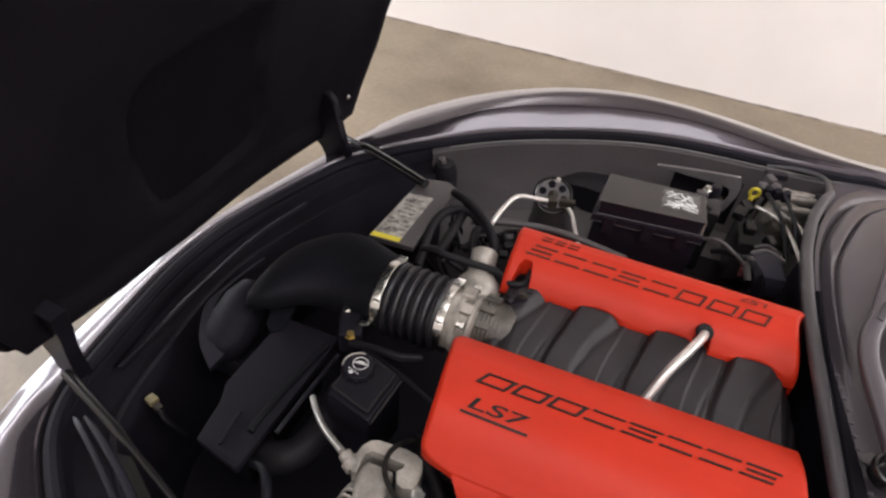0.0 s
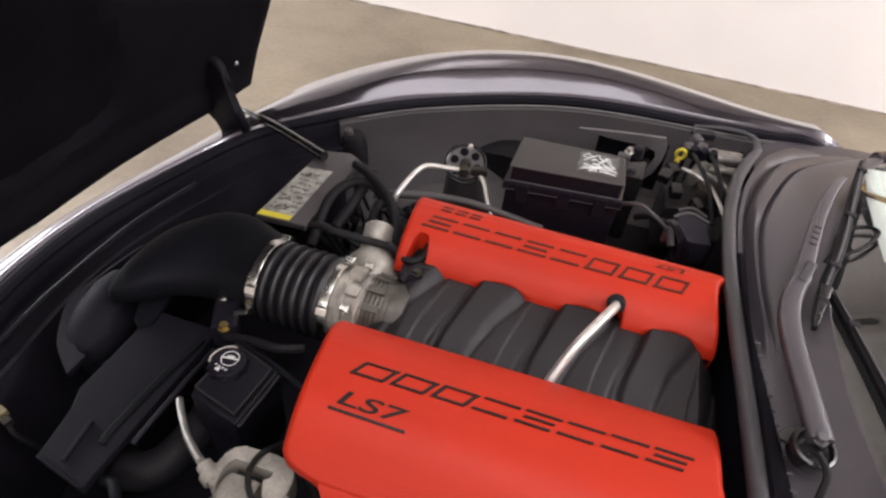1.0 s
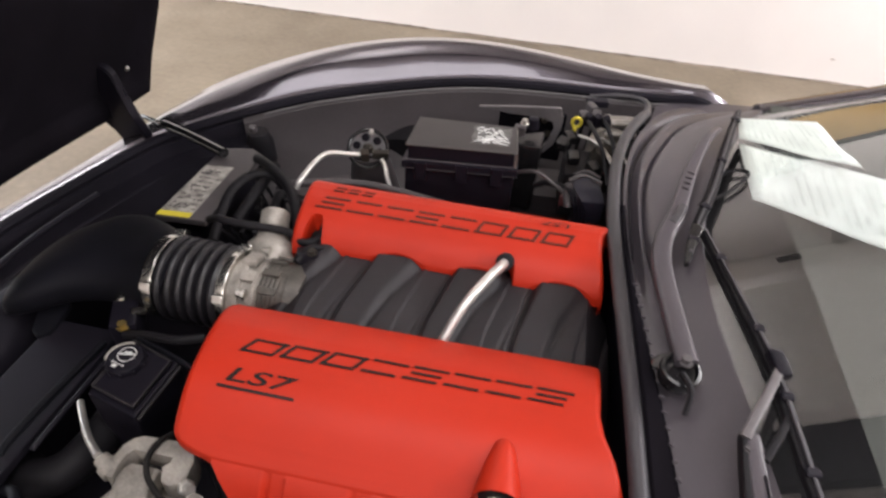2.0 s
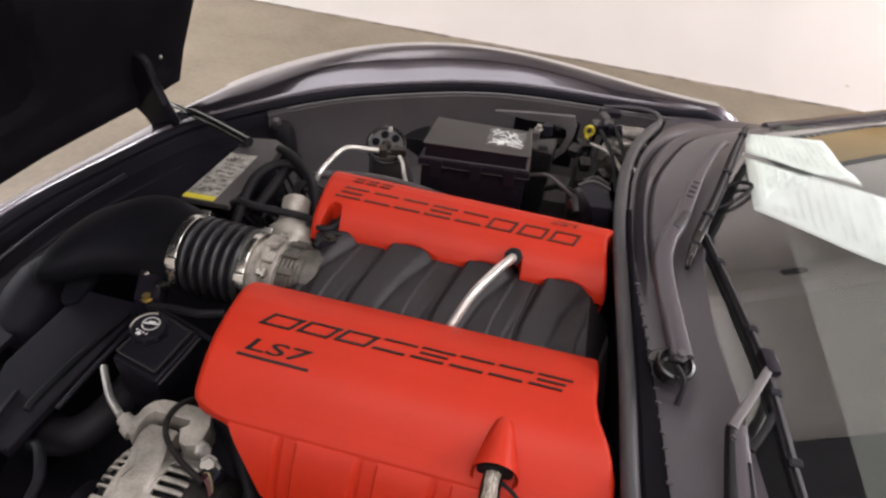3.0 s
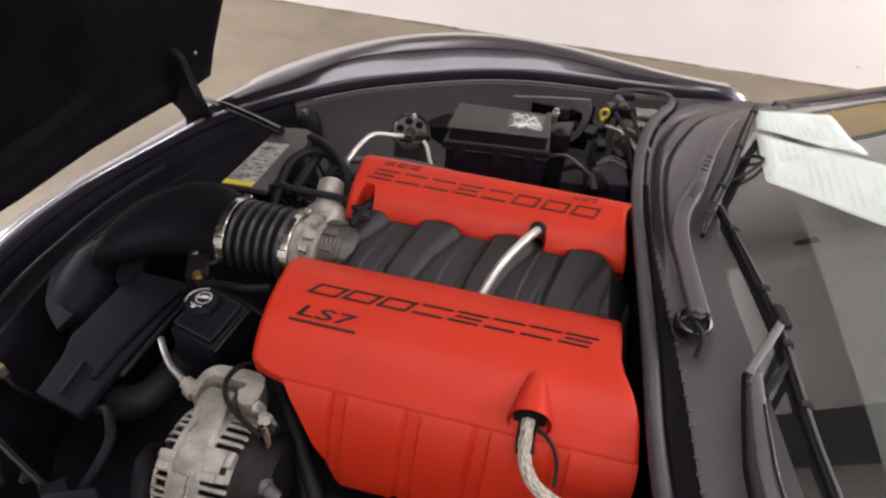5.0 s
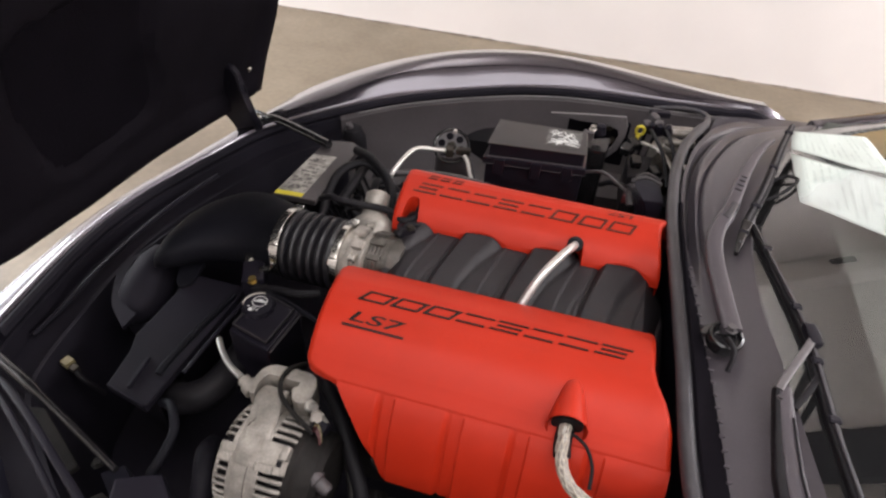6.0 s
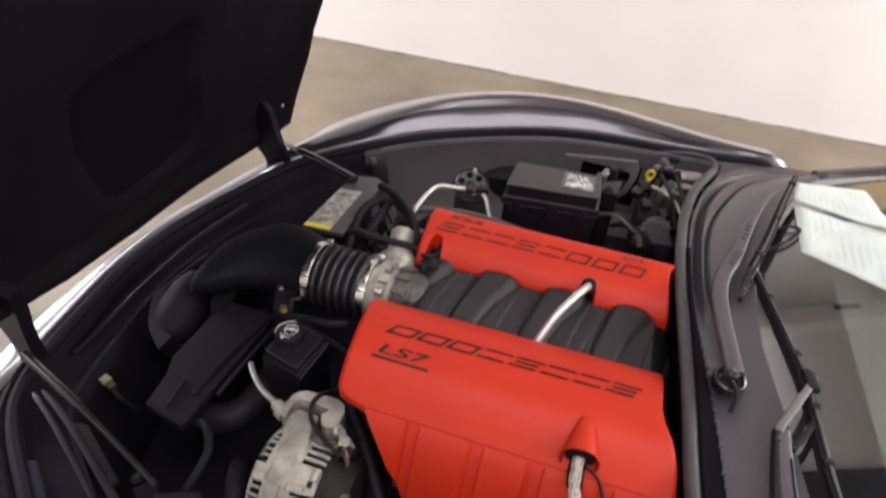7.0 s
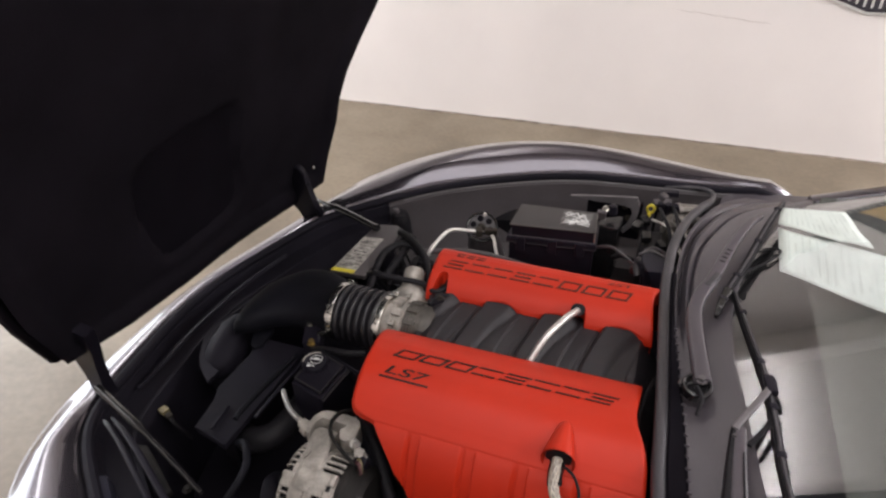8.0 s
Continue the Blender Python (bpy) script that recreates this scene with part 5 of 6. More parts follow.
# black floor darkens the gap between bracket and neck
part("slot", block((-0.2260, -0.2530, 0.712), (0.05, 0.014, 0.004), bevel=0.001), RUBBER, lug, "black filler for the shade in the bracket's slot")
part("stud", turned((-0.256, -0.272, 0.731), (-0.280, -0.261, 0.736), [(0, 0.0125), (0.012, 0.0125), (0.0135, 0.009), (0.022, 0.009), (0.024, 0.0065)], 14), CAST, lug)
part("bolt", hexbolt((-0.1735, -0.2720, 0.733), 0.0062, 0.012, (0.8, -0.35, 0.45)), TUBE, lug, "bright bolt")
part("wire", tube([(-0.206, -0.205, 0.728), (-0.2165, -0.2285, 0.745), (-0.2215, -0.2440, 0.7475), (-0.2205, -0.2600, 0.7465), (-0.2110, -0.2760, 0.7440), (-0.1930, -0.2890, 0.7400), (-0.1740, -0.2990, 0.7380), (-0.1540, -0.3060, 0.7280)], 0.0034, 8), GRIME, alt, "dark cable over the bracket")
for k, (m, lab) in enumerate(((TAN, "tan lead"), (PINK, "red lead"), (PINK, "red lead"))):
    part("wire", tube([(-0.156, -0.296 - 0.004 * k, 0.730), (-0.149, -0.298 - 0.004 * k, 0.735), (-0.142, -0.307 - 0.003 * k, 0.727), (-0.140, -0.318 - 0.002 * k, 0.712)], 0.0013, 6), m, alt, lab)
wt = thing("metal_line", (-0.35, -0.19, 0.62), "short bent bright metal line", "pipe")
part("line", tube([(-0.3740, -0.1800, 0.689), (-0.3690, -0.1860, 0.691), (-0.3500, -0.2060, 0.695), (-0.3200, -0.2330, 0.712), (-0.2800, -0.2615, 0.736)], 0.0046, 10), TUBE, wt)

# ---- hoses at the front ----
def hose(pts, r, label, mat=RUBBER, name="hose", category="hose"):
    zmin = min(pts, key=lambda p: p[2])
    h = thing(name, (zmin[0], zmin[1], zmin[2] - r), label, category, "engine bay hoses")
    part("tube", tube(pts, r, 14), mat, h)
    return h


hose([(-0.36, -0.12, 0.63), (-0.350, -0.19, 0.645), (-0.362, -0.245, 0.645), (-0.40, -0.262, 0.635), (-0.44, -0.24, 0.61)], 0.024, "thick black radiator hose")
hose([(-0.405, -0.085, 0.684), (-0.416, -0.160, 0.686), (-0.424, -0.240, 0.686), (-0.424, -0.262, 0.684)], 0.0050, "slim black line along the radiator cover", SATIN)
hose([(-0.378, -0.098, 0.69), (-0.384, -0.18, 0.69), (-0.390, -0.25, 0.686)], 0.0035, "thin black line beside the radiator cover", PLASTIC)
hose([(-0.405, -0.290, 0.660), (-0.384, -0.296, 0.674), (-0.366, -0.312, 0.680), (-0.352, -0.334, 0.676), (-0.350, -0.362, 0.668), (-0.356, -0.388, 0.655)], 0.0066, "slim black coolant hose bent towards the relay box", SATIN)
hose([(-0.215, -0.165, 0.660), (-0.186, -0.208, 0.695), (-0.154, -0.238, 0.690), (-0.118, -0.280, 0.668), (-0.086, -0.320, 0.640), (-0.075, -0.345, 0.600)], 0.0105, "thick black cable beside the red cover")
hose([(-0.150, -0.215, 0.640), (-0.135, -0.262, 0.662), (-0.100, -0.318, 0.640), (-0.092, -0.352, 0.590)], 0.0060, "dark ribbed loom below the red cover", GRIME)
hose([(-0.060, -0.318, 0.600), (-0.045, -0.325, 0.645), (-0.020, -0.330, 0.648), (0.015, -0.328, 0.610)], 0.0075, "rusty brown line under the red cover", GRIME)
hose([(-0.330, -0.300, 0.600), (-0.310, -0.335, 0.640), (-0.290, -0.375, 0.640), (-0.285, -0.415, 0.600)], 0.0150, "black hose behind the relay box", MATTE)
hose([(-0.345, 0.31, 0.745), (-0.304, 0.272, 0.762), (-0.253, 0.225, 0.764), (-0.224, 0.183, 0.758), (-0.21, 0.15, 0.73)], 0.0085, "black hose curving over from the shroud plate")
hose([(-0.335, 0.110, 0.72), (-0.345, 0.198, 0.745), (-0.330, 0.249, 0.75), (-0.295, 0.262, 0.748), (-0.26, 0.245, 0.73)], 0.0085, "looped black vacuum hose")
hose([(-0.312, 0.150, 0.735), (-0.306, 0.215, 0.745), (-0.312, 0.31, 0.735)], 0.009, "straight black hose under the loops")
hose([(-0.325, 0.10, 0.775), (-0.300, 0.084, 0.796), (-0.277, 0.074, 0.802), (-0.236, 0.074, 0.802), (-0.19, 0.076, 0.800), (-0.160, 0.062, 0.798), (-0.142, 0.074, 0.800), (-0.140, 0.10, 0.806)], 0.0058, "thin black hose entering the red cover")
hose([(-0.29, 0.255, 0.735), (-0.209, 0.277, 0.742), (-0.12, 0.29, 0.742), (0.0, 0.28, 0.735)], 0.007, "long black line beside the red cover", INNER)
hose([(0.235, -0.345, 0.765), (0.250, -0.328, 0.785), (0.265, -0.318, 0.790), (0.285, -0.312, 0.785)], 0.0075, "short black hose at the firewall")
hose([(-0.245, 0.14, 0.72), (-0.262, 0.185, 0.74), (-0.27, 0.235, 0.735), (-0.25, 0.27, 0.70)], 0.0075, "black hose dropping behind the throttle body")
hose([(-0.155, 0.02, 0.80), (-0.145, 0.045, 0.805), (-0.128, 0.055, 0.80)], 0.005, "small black breather elbow")
harn = thing("wiring_harness", (-0.265, 0.15, 0.66), "tangle of black wiring beside the throttle body", "wiring", kind="stuff")
bm = bmesh.new()
rnd = random.Random(11)
for k in range(12):
    x, y = -0.33 + rnd.random() * 0.14, 0.12 + rnd.random() * 0.18
    tube([(x, y, 0.66), (x + rnd.uniform(-0.03, 0.03), y + rnd.uniform(-0.03, 0.03), 0.71 + rnd.random() * 0.02), (x + rnd.uniform(-0.05, 0.05), y + rnd.uniform(-0.05, 0.05), 0.69)], 0.003 + rnd.random() * 0.003, 7, 5, bm)
for k in range(6):
    block((-0.32 + rnd.random() * 0.12, 0.13 + rnd.random() * 0.15, 0.70 + rnd.random() * 0.02), (0.02, 0.014, 0.014), turn(z=rnd.random() * 180, x=20), bm=bm)
part("wires", bm, RUBBER, harn)

# ---- passenger side: fuse box, mount, lines ----
fuse = thing("fuse_box", (0.015, 0.365, 0.62), "black plastic fuse box with a crumpled white sticker", "fuse box")
TOPQ = [(-0.070, 0.412), (0.098, 0.424), (0.106, 0.344), (-0.074, 0.322)]


def grow(q, d):
    cx, cy = sum(p[0] for p in q) / 4, sum(p[1] for p in q) / 4
    return [(p[0] + math.copysign(d, p[0] - cx), p[1] + math.copysign(d, p[1] - cy)) for p in q]


part("body", slab(grow(TOPQ, 0.004), 0.62, 0.775, 0.005), PLASTIC, fuse)
lid = part("lid", slab(TOPQ, 0.786, 0.8152, 0.004), PLASTIC, fuse, "black lid with a paler top")
# sheen on the lid is painted: top plate lighter than the sides
part("lid_top", slab(grow(TOPQ, -0.0035), 0.8145, 0.8164, 0.0008), LIDP, lid, "satin top face painted lighter for its sheen")
# lighter thin tubes paint the highlights along the lid's rims
for za, zb, m in ((0.7875, 0.0022, INNER), (0.7735, 0.0088, INTAKE)):
    q4 = grow(TOPQ, zb)
    part("lid_edge", tube([(*q4[3], za), (*q4[2], za), (*q4[1], za)], 0.0011, 6, smooth=False), m, lid, "pale line for the highlight on the lid rim")
part("corner_edge", tube([(0.1015, 0.423, 0.8150), (0.1085, 0.345, 0.8140), (0.1095, 0.342, 0.788)], 0.0014, 6, smooth=False), PIPEMETAL, lid, "bright worn edge at the end of the lid")
part("lid_rim", slab(grow(TOPQ, 0.009), 0.772, 0.787, 0.003), PLASTIC, fuse)
for fx in (-0.05, 0.02, 0.08):
    part("clip", block((fx, 0.322 + (fx + 0.07) * 0.12 - 0.008, 0.77), (0.02, 0.008, 0.035), turn(z=7), bevel=0.002), PLASTIC, fuse)
bm = bmesh.new()
rows = []
for i in range(9):
    rows.append([V((0.028 + 0.066 * i / 8 + 0.002 * math.sin(j * 2.1), 0.352 + 0.058 * j / 6 + 0.006 * i / 8 + 0.003 * math.sin(i * 1.7), 0.8168 + 0.0012 * abs(math.sin(i * 1.9 + j * 1.3)))) for j in range(7)])
skin(bm, rows, closed=False)
part("sticker", bm, FILM, fuse, "cloudy torn sticker")
bm = bmesh.new()
rnd = random.Random(8)
for k in range(26):
    x, y = 0.036 + 0.048 * rnd.random(), 0.358 + 0.048 * rnd.random()
    b0 = rnd.choice((-12, -8, 5, 10, 55, -50)) + rnd.uniform(-8, 8)
    c0, w0 = V((math.cos(radians(b0)), math.sin(radians(b0)), 0)), 0.005 + 0.010 * rnd.random()
    n0 = V((-c0.y, c0.x, 0)) * rnd.uniform(-0.004, 0.004)
    tube([V((x, y, 0.8182)) - c0 * w0, V((x, y, 0.8186)) + n0, V((x, y, 0.8182)) + c0 * w0], 0.0008 + 0.0006 * rnd.random(), 6, 4, bm)
part("sticker_print", bm, WHITEINK, fuse, "scratched white print")
part("cable", tube([(0.11, 0.37, 0.76), (0.145, 0.36, 0.775), (0.175, 0.35, 0.765), (0.20, 0.345, 0.75)], 0.0034, 8), INNER, fuse)

mount = thing("shock_mount", (-0.165, 0.405, 0.62), "round black shock mount with bolts and holes", "shock mount")
MC, MN = V((-0.168, 0.404, 0.738)), V((0.12, -0.62, 0.78)).normalized()
MU = MN.cross(V((1, 0, 0))).normalized()
MW = MN.cross(MU)
part("pedestal", turned((-0.160, 0.425, 0.62), MC - MN * 0.004, [(0, 0.050), (0.05, 0.044), (0.095, 0.036), (0.112, 0.032)], 28), INNER, mount)
part("plate", turned(MC - MN * 0.006, MC, [(0, 0.030), (0.001, 0.037), (0.005, 0.038), (0.007, 0.036), (0.007, 0.001)], 32), INNER, mount, "grey round plate")
ring = [MC + MN * 0.003 + 0.0365 * (math.cos(a) * MU + math.sin(a) * MW) for a in (2 * math.pi * k / 28 for k in range(29))]
part("rim", tube(ring, 0.0034, 8, 1), GLOSSBLK, mount, "glossy rolled rim")
for k in range(6):
    a = 0.4 + 2 * math.pi * k / 6
    c = MC + (0.0225 * math.cos(a)) * MU + (0.0225 * math.sin(a)) * MW
    # black disc on the plate stands for a hole's shade
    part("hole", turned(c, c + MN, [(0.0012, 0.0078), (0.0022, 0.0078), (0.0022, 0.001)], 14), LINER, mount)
part("hub", turned(MC, MC + MN, [(0, 0.010), (0.006, 0.010), (0.009, 0.0065), (0.016, 0.006), (0.018, 0.003)], 14), DULL, mount)
for a in (0.0, 2.1, 4.2):
    c = MC + (0.034 * math.cos(a)) * MU + (0.034 * math.sin(a)) * MW
    part("bolt", hexbolt(c, 0.0042, 0.008, MN), PIPEMETAL, mount)
ac = thing("refrigerant_line", (-0.22, 0.30, 0.70), "bright bent aluminium refrigerant line", "pipe")
part("line", tube([(-0.252, 0.255, 0.735), (-0.247, 0.268, 0.748), (-0.236, 0.318, 0.756), (-0.222, 0.342, 0.758), (-0.188, 0.352, 0.756), (-0.165, 0.362, 0.752)], 0.0047, 10), TUBE, ac)
part("line", tube([(-0.128, 0.355, 0.752), (-0.116, 0.335, 0.752), (-0.104, 0.305, 0.748), (-0.088, 0.280, 0.735)], 0.0042, 10), TUBE, ac)
part("fitting", block((-0.162, 0.362, 0.752), (0.016, 0.02, 0.018), turn(z=20), bevel=0.003), DULL, ac)
part("fitting", block((-0.135, 0.372, 0.752), (0.03, 0.014, 0.014), turn(z=10), bevel=0.003), DULL, ac)

batt = thing("battery_bracket", (0.12, 0.53, 0.60), "glossy black bracket behind the fuse box", "bracket")
bm = bmesh.new()
ARCH = [(0.013, 0.752), (0.090, 0.764), (0.178, 0.775), (0.187, 0.752), (0.186, 0.728), (0.176, 0.690), (0.157, 0.666), (0.148, 0.673), (0.164, 0.695), (0.172, 0.726), (0.167, 0.742), (0.149, 0.748), (0.121, 0.748), (0.077, 0.747)]
skin(bm, [[V((x, y + 0.02 * (0.15 - x), z)) for x, z in ARCH] for y in (0.598, 0.606)])
part("arched_plate", bm, GREYPLATE, batt, "dusty grey plate arched over a dark hole")
# thin black sheet stands for the shade seen through the arch
part("backing", block((0.125, 0.630, 0.690), (0.14, 0.012, 0.11), bevel=0.003), LINER, batt, "black sheet for the shade behind the plate")
for dx, dz in ((0.0, 0.012), (0.012, -0.020)):
    part("plate_bolt", hexbolt((0.150 + dx, 0.620, 0.722 + dz), 0.006, 0.009, (0, -1, 0)), DULL, batt)
part("side", slab([(0.095, 0.475), (0.150, 0.475), (0.155, 0.545), (0.105, 0.52)], 0.60, 0.752, 0.008), GLOSSBLK, batt)
part("terminal", block((0.105, 0.49, 0.775), (0.022, 0.016, 0.02), bevel=0.003), INNER, batt)
part("terminal_bolt", hexbolt((0.112, 0.50, 0.784), 0.006, 0.01), STEEL, batt)
part("post", turned((0.128, 0.515, 0.77), (0.128, 0.515, 0.80), [(0, 0.012), (0.02, 0.010), (0.022, 0.004)], 14), PLASTIC, batt)
dip = thing("dipstick", (0.212, 0.588, 0.64), "yellow ring handled dipstick", "dipstick")
ring = [V((0.214 + 0.0085 * math.cos(a), 0.594 - 0.003 * math.sin(a), 0.752 + 0.012 * math.sin(a))) for a in (2 * math.pi * k / 20 for k in range(21))]
part("ring", tube(ring, 0.0034, 8, 1), YELLOW, dip, "yellow plastic ring")
part("stem", tube([(0.212, 0.594, 0.739), (0.211, 0.592, 0.725)], 0.0045, 8), YELLOW, dip)
part("guide_tube", tube([(0.211, 0.592, 0.727), (0.208, 0.585, 0.69), (0.206, 0.58, 0.60)], 0.006, 8), PLASTIC, dip)
hv = thing("heater_pipes", (0.29, 0.62, 0.60), "cluster of black heater hoses with metal ends at the firewall", "hoses")
part("hose", tube([(0.228, 0.63, 0.66), (0.230, 0.618, 0.745), (0.241, 0.560, 0.765), (0.262, 0.49, 0.762), (0.280, 0.42, 0.73)], 0.0042, 10), RUBBER, hv)
part("hose", tube([(0.25, 0.65, 0.66), (0.254, 0.63, 0.75), (0.270, 0.570, 0.768), (0.285, 0.49, 0.762), (0.291, 0.44, 0.74)], 0.0042, 10), RUBBER, hv)
for y, z in ((0.588, 0.742), (0.615, 0.752), (0.642, 0.746)):
    part("pipe_end", turned((0.268, y - 0.008, z), (0.335, y, z + 0.003), [(0, 0.007), (0.004, 0.0105), (0.014, 0.011), (0.016, 0.0085), (0.050, 0.0085), (0.066, 0.007)], 18), PIPEMETAL, hv, "dusty metal pipe end")
    part("pipe_hose", tube([(0.330, y, z + 0.003), (0.345, y + 0.006, z - 0.004), (0.35, y + 0.01, 0.70)], 0.011, 10), RUBBER, hv)
for p_, q_ in (((0.205, 0.56, 0.735), 30), ((0.190, 0.52, 0.742), -20), ((0.215, 0.50, 0.728), 10), ((0.252, 0.46, 0.735), 35)):
    part("coupling", block(p_, (0.022, 0.026, 0.02), turn(z=q_, x=12), bevel=0.004), GLOSSBLK, hv)
part("clip", block((0.252, 0.665, 0.765), (0.045, 0.02, 0.014), turn(z=12), bevel=0.003), PLASTIC, hv)
part("canister", turned((0.276, 0.55, 0.64), (0.281, 0.548, 0.73), [(0, 0.030), (0.07, 0.030), (0.085, 0.024), (0.09, 0.006)], 22), DULL, hv)
for p_, a_ in (((0.226, 0.606, 0.762), 20), ((0.250, 0.612, 0.764), -15), ((0.240, 0.640, 0.765), 40)):
    part("coupling", block(p_, (0.018, 0.022, 0.016), turn(z=a_, x=10), bevel=0.004), INNER, hv)
for pts in ([(0.222, 0.560, 0.742), (0.252, 0.515, 0.758), (0.277, 0.470, 0.756), (0.296, 0.400, 0.750), (0.304, 0.355, 0.735)], [(0.266, 0.558, 0.745), (0.290, 0.505, 0.760), (0.312, 0.445, 0.757), (0.318, 0.400, 0.745)]):
    part("metal_line", tube(pts, 0.0038, 8), PIPEMETAL, hv, "thin dusty metal line")
for dx in (0.0, 0.018, 0.036):
    part("valve_cap", turned((0.236 + dx, 0.600, 0.752), (0.234 + dx, 0.592, 0.774), [(0, 0.010), (0.012, 0.010), (0.018, 0.007), (0.023, 0.007), (0.024, 0.003)], 14), PLASTIC, hv, "black ribbed cap")
cover_box = thing("battery_cover", (0.24, 0.53, 0.60), "matte brown-black cover box below the dipstick", "cover")
part("box", slab([(0.200, 0.570), (0.272, 0.580), (0.284, 0.498), (0.204, 0.478)], 0.60, 0.702, 0.005), INTAKE, cover_box)
boost = thing("vacuum_booster", (0.295, 0.615, 0.60), "pale dusty metal booster can at the firewall", "booster")
part("can", turned((0.292, 0.625, 0.62), (0.290, 0.612, 0.735), [(0, 0.045), (0.07, 0.046), (0.095, 0.040), (0.105, 0.026), (0.108, 0.004)], 28), PIPEMETAL, boost)
con = thing("connector_block", (0.225, 0.345, 0.62), "black wiring connector block with a reddish end", "connector")
part("body", block((0.240, 0.365, 0.730), (0.050, 0.075, 0.045), turn(z=8), bevel=0.005), BAYBLUE, con)
part("twist", tube([(0.202, 0.385, 0.735), (0.208, 0.365, 0.752), (0.203, 0.345, 0.750), (0.210, 0.325, 0.735)], 0.007, 8), INNER, con, "grey plastic twist")
part("loom", tube([(0.215, 0.404, 0.752), (0.236, 0.412, 0.758), (0.262, 0.405, 0.752)], 0.0034, 8), INNER, con, "pale taped loom")
part("stand", block((0.232, 0.345, 0.665), (0.03, 0.04, 0.09), bevel=0.004), PLASTIC, con)
part("red_end", block((0.199, 0.348, 0.737), (0.010, 0.022, 0.018), turn(z=-8), bevel=0.003), PINK, con)
for k in range(4):
    part("wire", tube([(0.196 + 0.006 * k, 0.356, 0.758), (0.204 + 0.006 * k, 0.335 - 0.004 * k, 0.764), (0.216 + 0.007 * k, 0.318, 0.752 - 0.004 * k), (0.222 + 0.006 * k, 0.312, 0.72)], 0.0015, 6), PLASTIC, con)
part("latch", tube([(0.205, 0.372, 0.760), (0.23, 0.382, 0.768), (0.262, 0.375, 0.762)], 0.0035, 6), INNER, con)
part("lead", tube([(0.20, 0.36, 0.75), (0.17, 0.385, 0.74), (0.15, 0.40, 0.72)], 0.006, 8), RUBBER, con)
knob = thing("bump_stop", (-0.425, 0.48, 0.60), "black rubber hood bump stop on the inner fender", "bump stop")
part("stop", turned((-0.425, 0.48, 0.62), (-0.425, 0.475, 0.70), [(0, 0.03), (0.05, 0.028), (0.07, 0.02), (0.076, 0.008)], 20), RUBBER, knob)
part("cap", turned((-0.430, 0.468, 0.695), (-0.430, 0.466, 0.71), [(0, 0.009), (0.01, 0.008), (0.014, 0.003)], 12), INNER, knob)

# ---- driver side corner ----
box = thing("relay_box", (-0.335, -0.435, 0.58), "flat black relay box beside the fender", "relay box")
part("body", slab([(-0.375, -0.418), (-0.322, -0.395), (-0.290, -0.425), (-0.308, -0.470), (-0.355, -0.468)], 0.60, 0.69, 0.005), PLASTIC, box)
plug = thing("wiring_plug", (-0.61, -0.25, 0.55), "tan wiring plug on a short lead", "plug")
part("plug", block((-0.634, -0.240, 0.600), (0.017, 0.016, 0.012), turn(z=-15), bevel=0.002), TAN, plug)
part("collar", block((-0.617, -0.246, 0.598), (0.014, 0.012, 0.010), turn(z=-15), bevel=0.002), DULL, plug)
part("lead", tube([(-0.613, -0.248, 0.597), (-0.596, -0.256, 0.594), (-0.581, -0.252, 0.57), (-0.576, -0.247, 0.55)], 0.004, 8), RUBBER, plug)
chan = thing("fender_channel", (-0.52, -0.39, 0.64), "black rain channel along the driver side fender", "channel")
part("channel", ribbon([(-0.640, -0.335, 0.684), (-0.603, -0.349, 0.690), (-0.566, -0.366, 0.693), (-0.527, -0.385, 0.694), (-0.442, -0.430, 0.694), (-0.366, -0.470, 0.692), (-0.31, -0.50, 0.690)], lambda s: 0.004 + 0.007 * min(1, 6 * s), 0.006), PLASTIC, chan, "rounded edge of the channel")
part("edge", ribbon([(-0.660, -0.338, 0.672), (-0.636, -0.349, 0.680), (-0.579, -0.377, 0.684), (-0.483, -0.430, 0.684), (-0.410, -0.473, 0.682), (-0.34, -0.515, 0.680)], lambda s: 0.003 + 0.006 * min(1, 6 * s), 0.005), PLASTIC, chan, "lower edge of the channel")
part("web", slab([(-0.598, -0.352), (-0.562, -0.344), (-0.455, -0.404), (-0.463, -0.419)], 0.640, 0.652, 0.004), GRIME, chan, "dusty web beside the channel")
part("web_bolt", hexbolt((-0.430, -0.395, 0.655), 0.006, 0.006), GRIME, chan)
part("web_bolt", hexbolt((-0.395, -0.440, 0.655), 0.008, 0.006), GRIME, chan)
bar = thing("front_rail", (-0.62, -0.10, 0.60), "slim black rail behind the nose panel", "rail")
part("rail", tube([(-0.648, 0.25, 0.65), (-0.678, 0.112, 0.65), (-0.686, -0.046, 0.65), (-0.690, -0.10, 0.645), (-0.70, -0.157, 0.63), (-0.705, -0.225, 0.625)], 0.0045, 8), PLASTIC, bar)

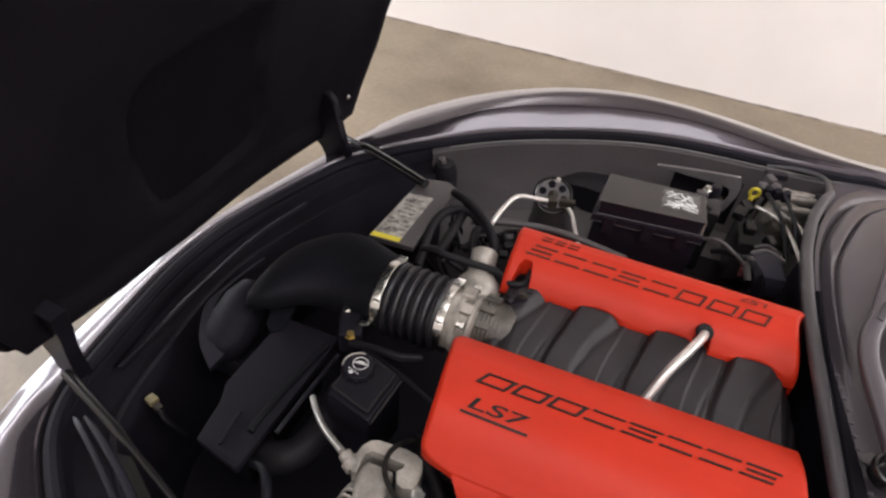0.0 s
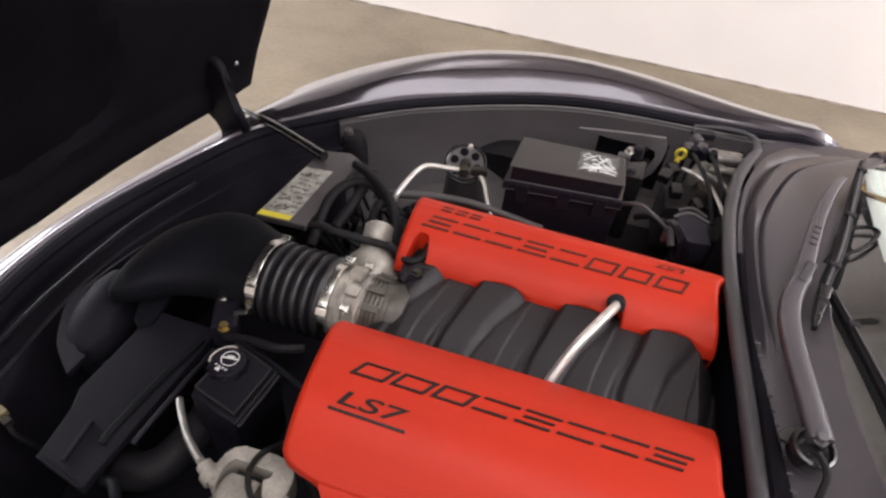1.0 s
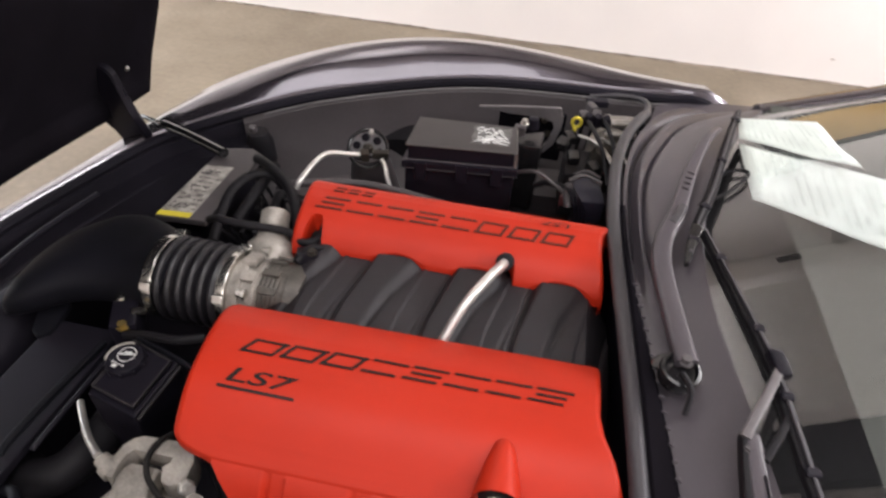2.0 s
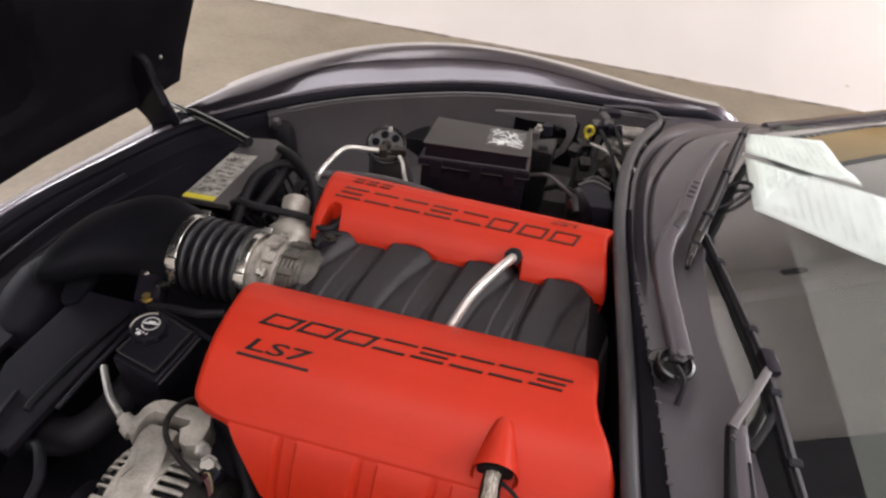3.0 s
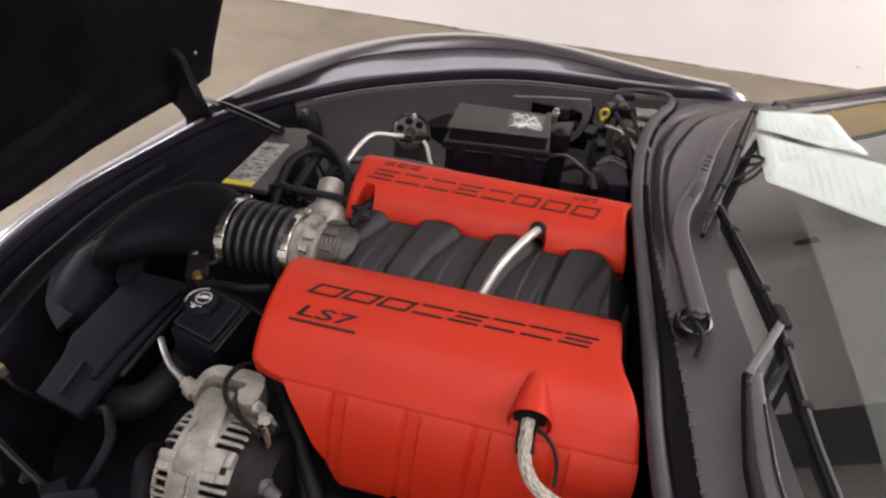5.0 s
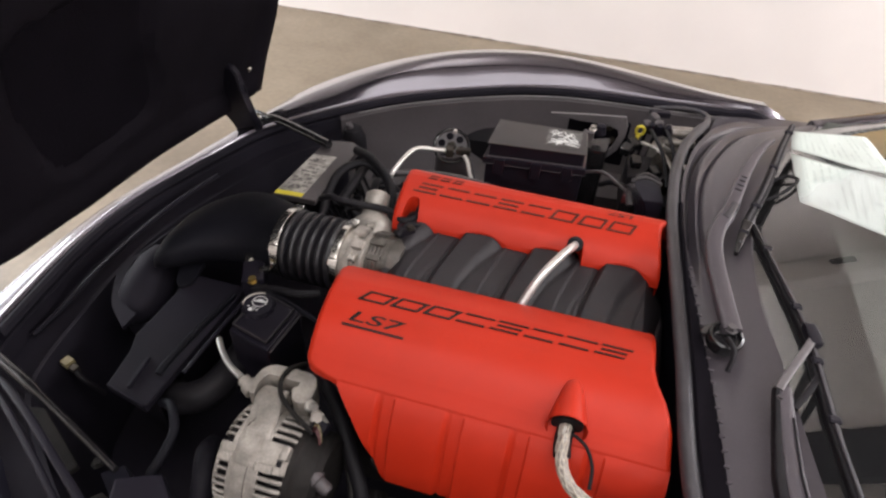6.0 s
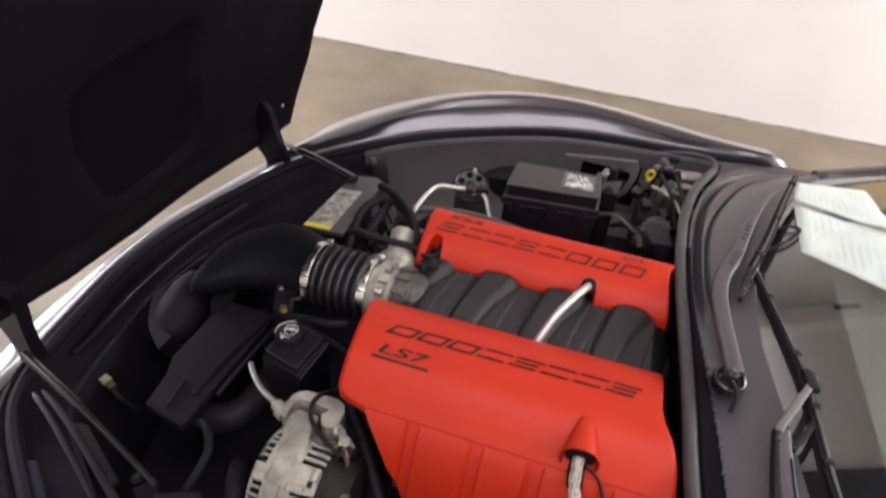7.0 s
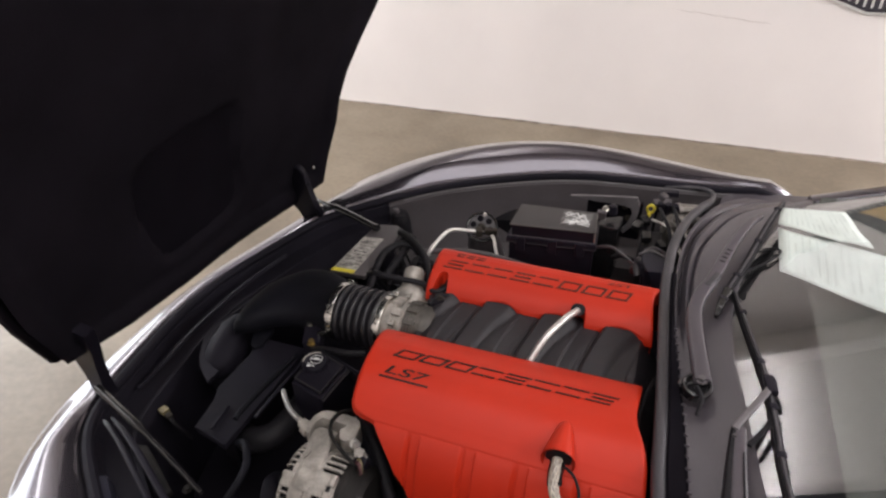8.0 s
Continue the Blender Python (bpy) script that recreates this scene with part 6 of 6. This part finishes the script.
# ---- papers on the dashboard ----
def sheet(corners, name, label, off):
    t = thing(name, corners[0], label, "paper")
    a, b, c, d = [V(p) + V((0, 0, off)) for p in corners]
    rows = [[a.lerp(b, i / 10).lerp(d.lerp(c, i / 10), j / 10) + V((0, 0, 0.002 * math.sin(i * 0.9) * math.sin(j * 0.7))) for i in range(11)] for j in range(11)]
    p = part("sheet", skin(bmesh.new(), rows, closed=False), PAPER, t)
    m = p.modifiers.new("thickness", "SOLIDIFY")
    m.thickness = 0.0012
    bm = bmesh.new()
    rnd = random.Random(len(name) + int(off * 1e4))
    for k in range(13):
        v = 0.08 + 0.066 * k
        u = 0.08
        while u < 0.9:
            w = 0.05 + 0.22 * rnd.random()
            if rnd.random() < 0.75:
                q = []
                for uu, vv in ((u, v), (min(u + w, 0.93), v), (min(u + w, 0.93), v + 0.022), (u, v + 0.022)):
                    q.append(bm.verts.new(a.lerp(b, uu).lerp(d.lerp(c, uu), vv) + V((0, 0, 0.0035))))
                bm.faces.new(q)
            u += w + 0.03
    part("print", bm, PRINT, p, "pale unreadable print")
    return t


sheet([(0.461, 0.404, 0.862), (0.454, 0.243, 0.862), (0.615, 0.105, 0.900), (0.63, 0.275, 0.905)], "paper_sheet", "white printed paper lying inside the windshield", 0.0)
sheet([(0.472, 0.485, 0.862), (0.461, 0.412, 0.864), (0.60, 0.300, 0.902), (0.575, 0.440, 0.897)], "paper_sheet", "folded white printed paper inside the windshield", 0.003)

# ---- sign on the wall ----
sign = thing("wall_sign", (1.1, WALL_Y, 0.75), "dark bordered enamel sign with pale bars and a tan field", "sign")
OUT = [(0.72, 0.86), (1.02, 0.755), (1.35, 0.76), (1.62, 0.86), (1.62, 1.5), (0.72, 1.5)]


def sign_plate(q, y0, y1, mat, name, label):
    bm = bmesh.new()
    a = [bm.verts.new((x, y0, z)) for x, z in q]
    b = [bm.verts.new((x, y1, z)) for x, z in q]
    bm.faces.new(a)
    bm.faces.new(b)
    for i in range(len(q)):
        j = (i + 1) % len(q)
        bm.faces.new((a[i], a[j], b[j], b[i]))
    return part(name, bm, mat, sign, label)


def shrink(q, f):
    cx, cz = 1.17, 1.15
    return [(cx + (x - cx) * f, cz + (z - cz) * f) for x, z in q]


sign_plate(OUT, WALL_Y, WALL_Y - 0.010, WHITEINK, "edge", "pale sign edge")
sign_plate(shrink(OUT, 0.97), WALL_Y - 0.010, WALL_Y - 0.013, DARKSIGN, "border", "dark border")
sign_plate(shrink(OUT, 0.76), WALL_Y - 0.013, WALL_Y - 0.016, TANSIGN, "field", "tan field")
bm = bmesh.new()
for k in range(24):
    x = 0.80 + 0.034 * k
    zb = float(np.interp(x, [0.72, 1.02, 1.35, 1.62], [0.86, 0.755, 0.76, 0.86])) * 0.97 + 0.0345
    block((x, WALL_Y - 0.0145, zb + 0.045), (0.010, 0.003, 0.055), bevel=0.0008, bm=bm, segs=1)
part("bars", bm, WHITEINK, sign, "row of pale upright bars")
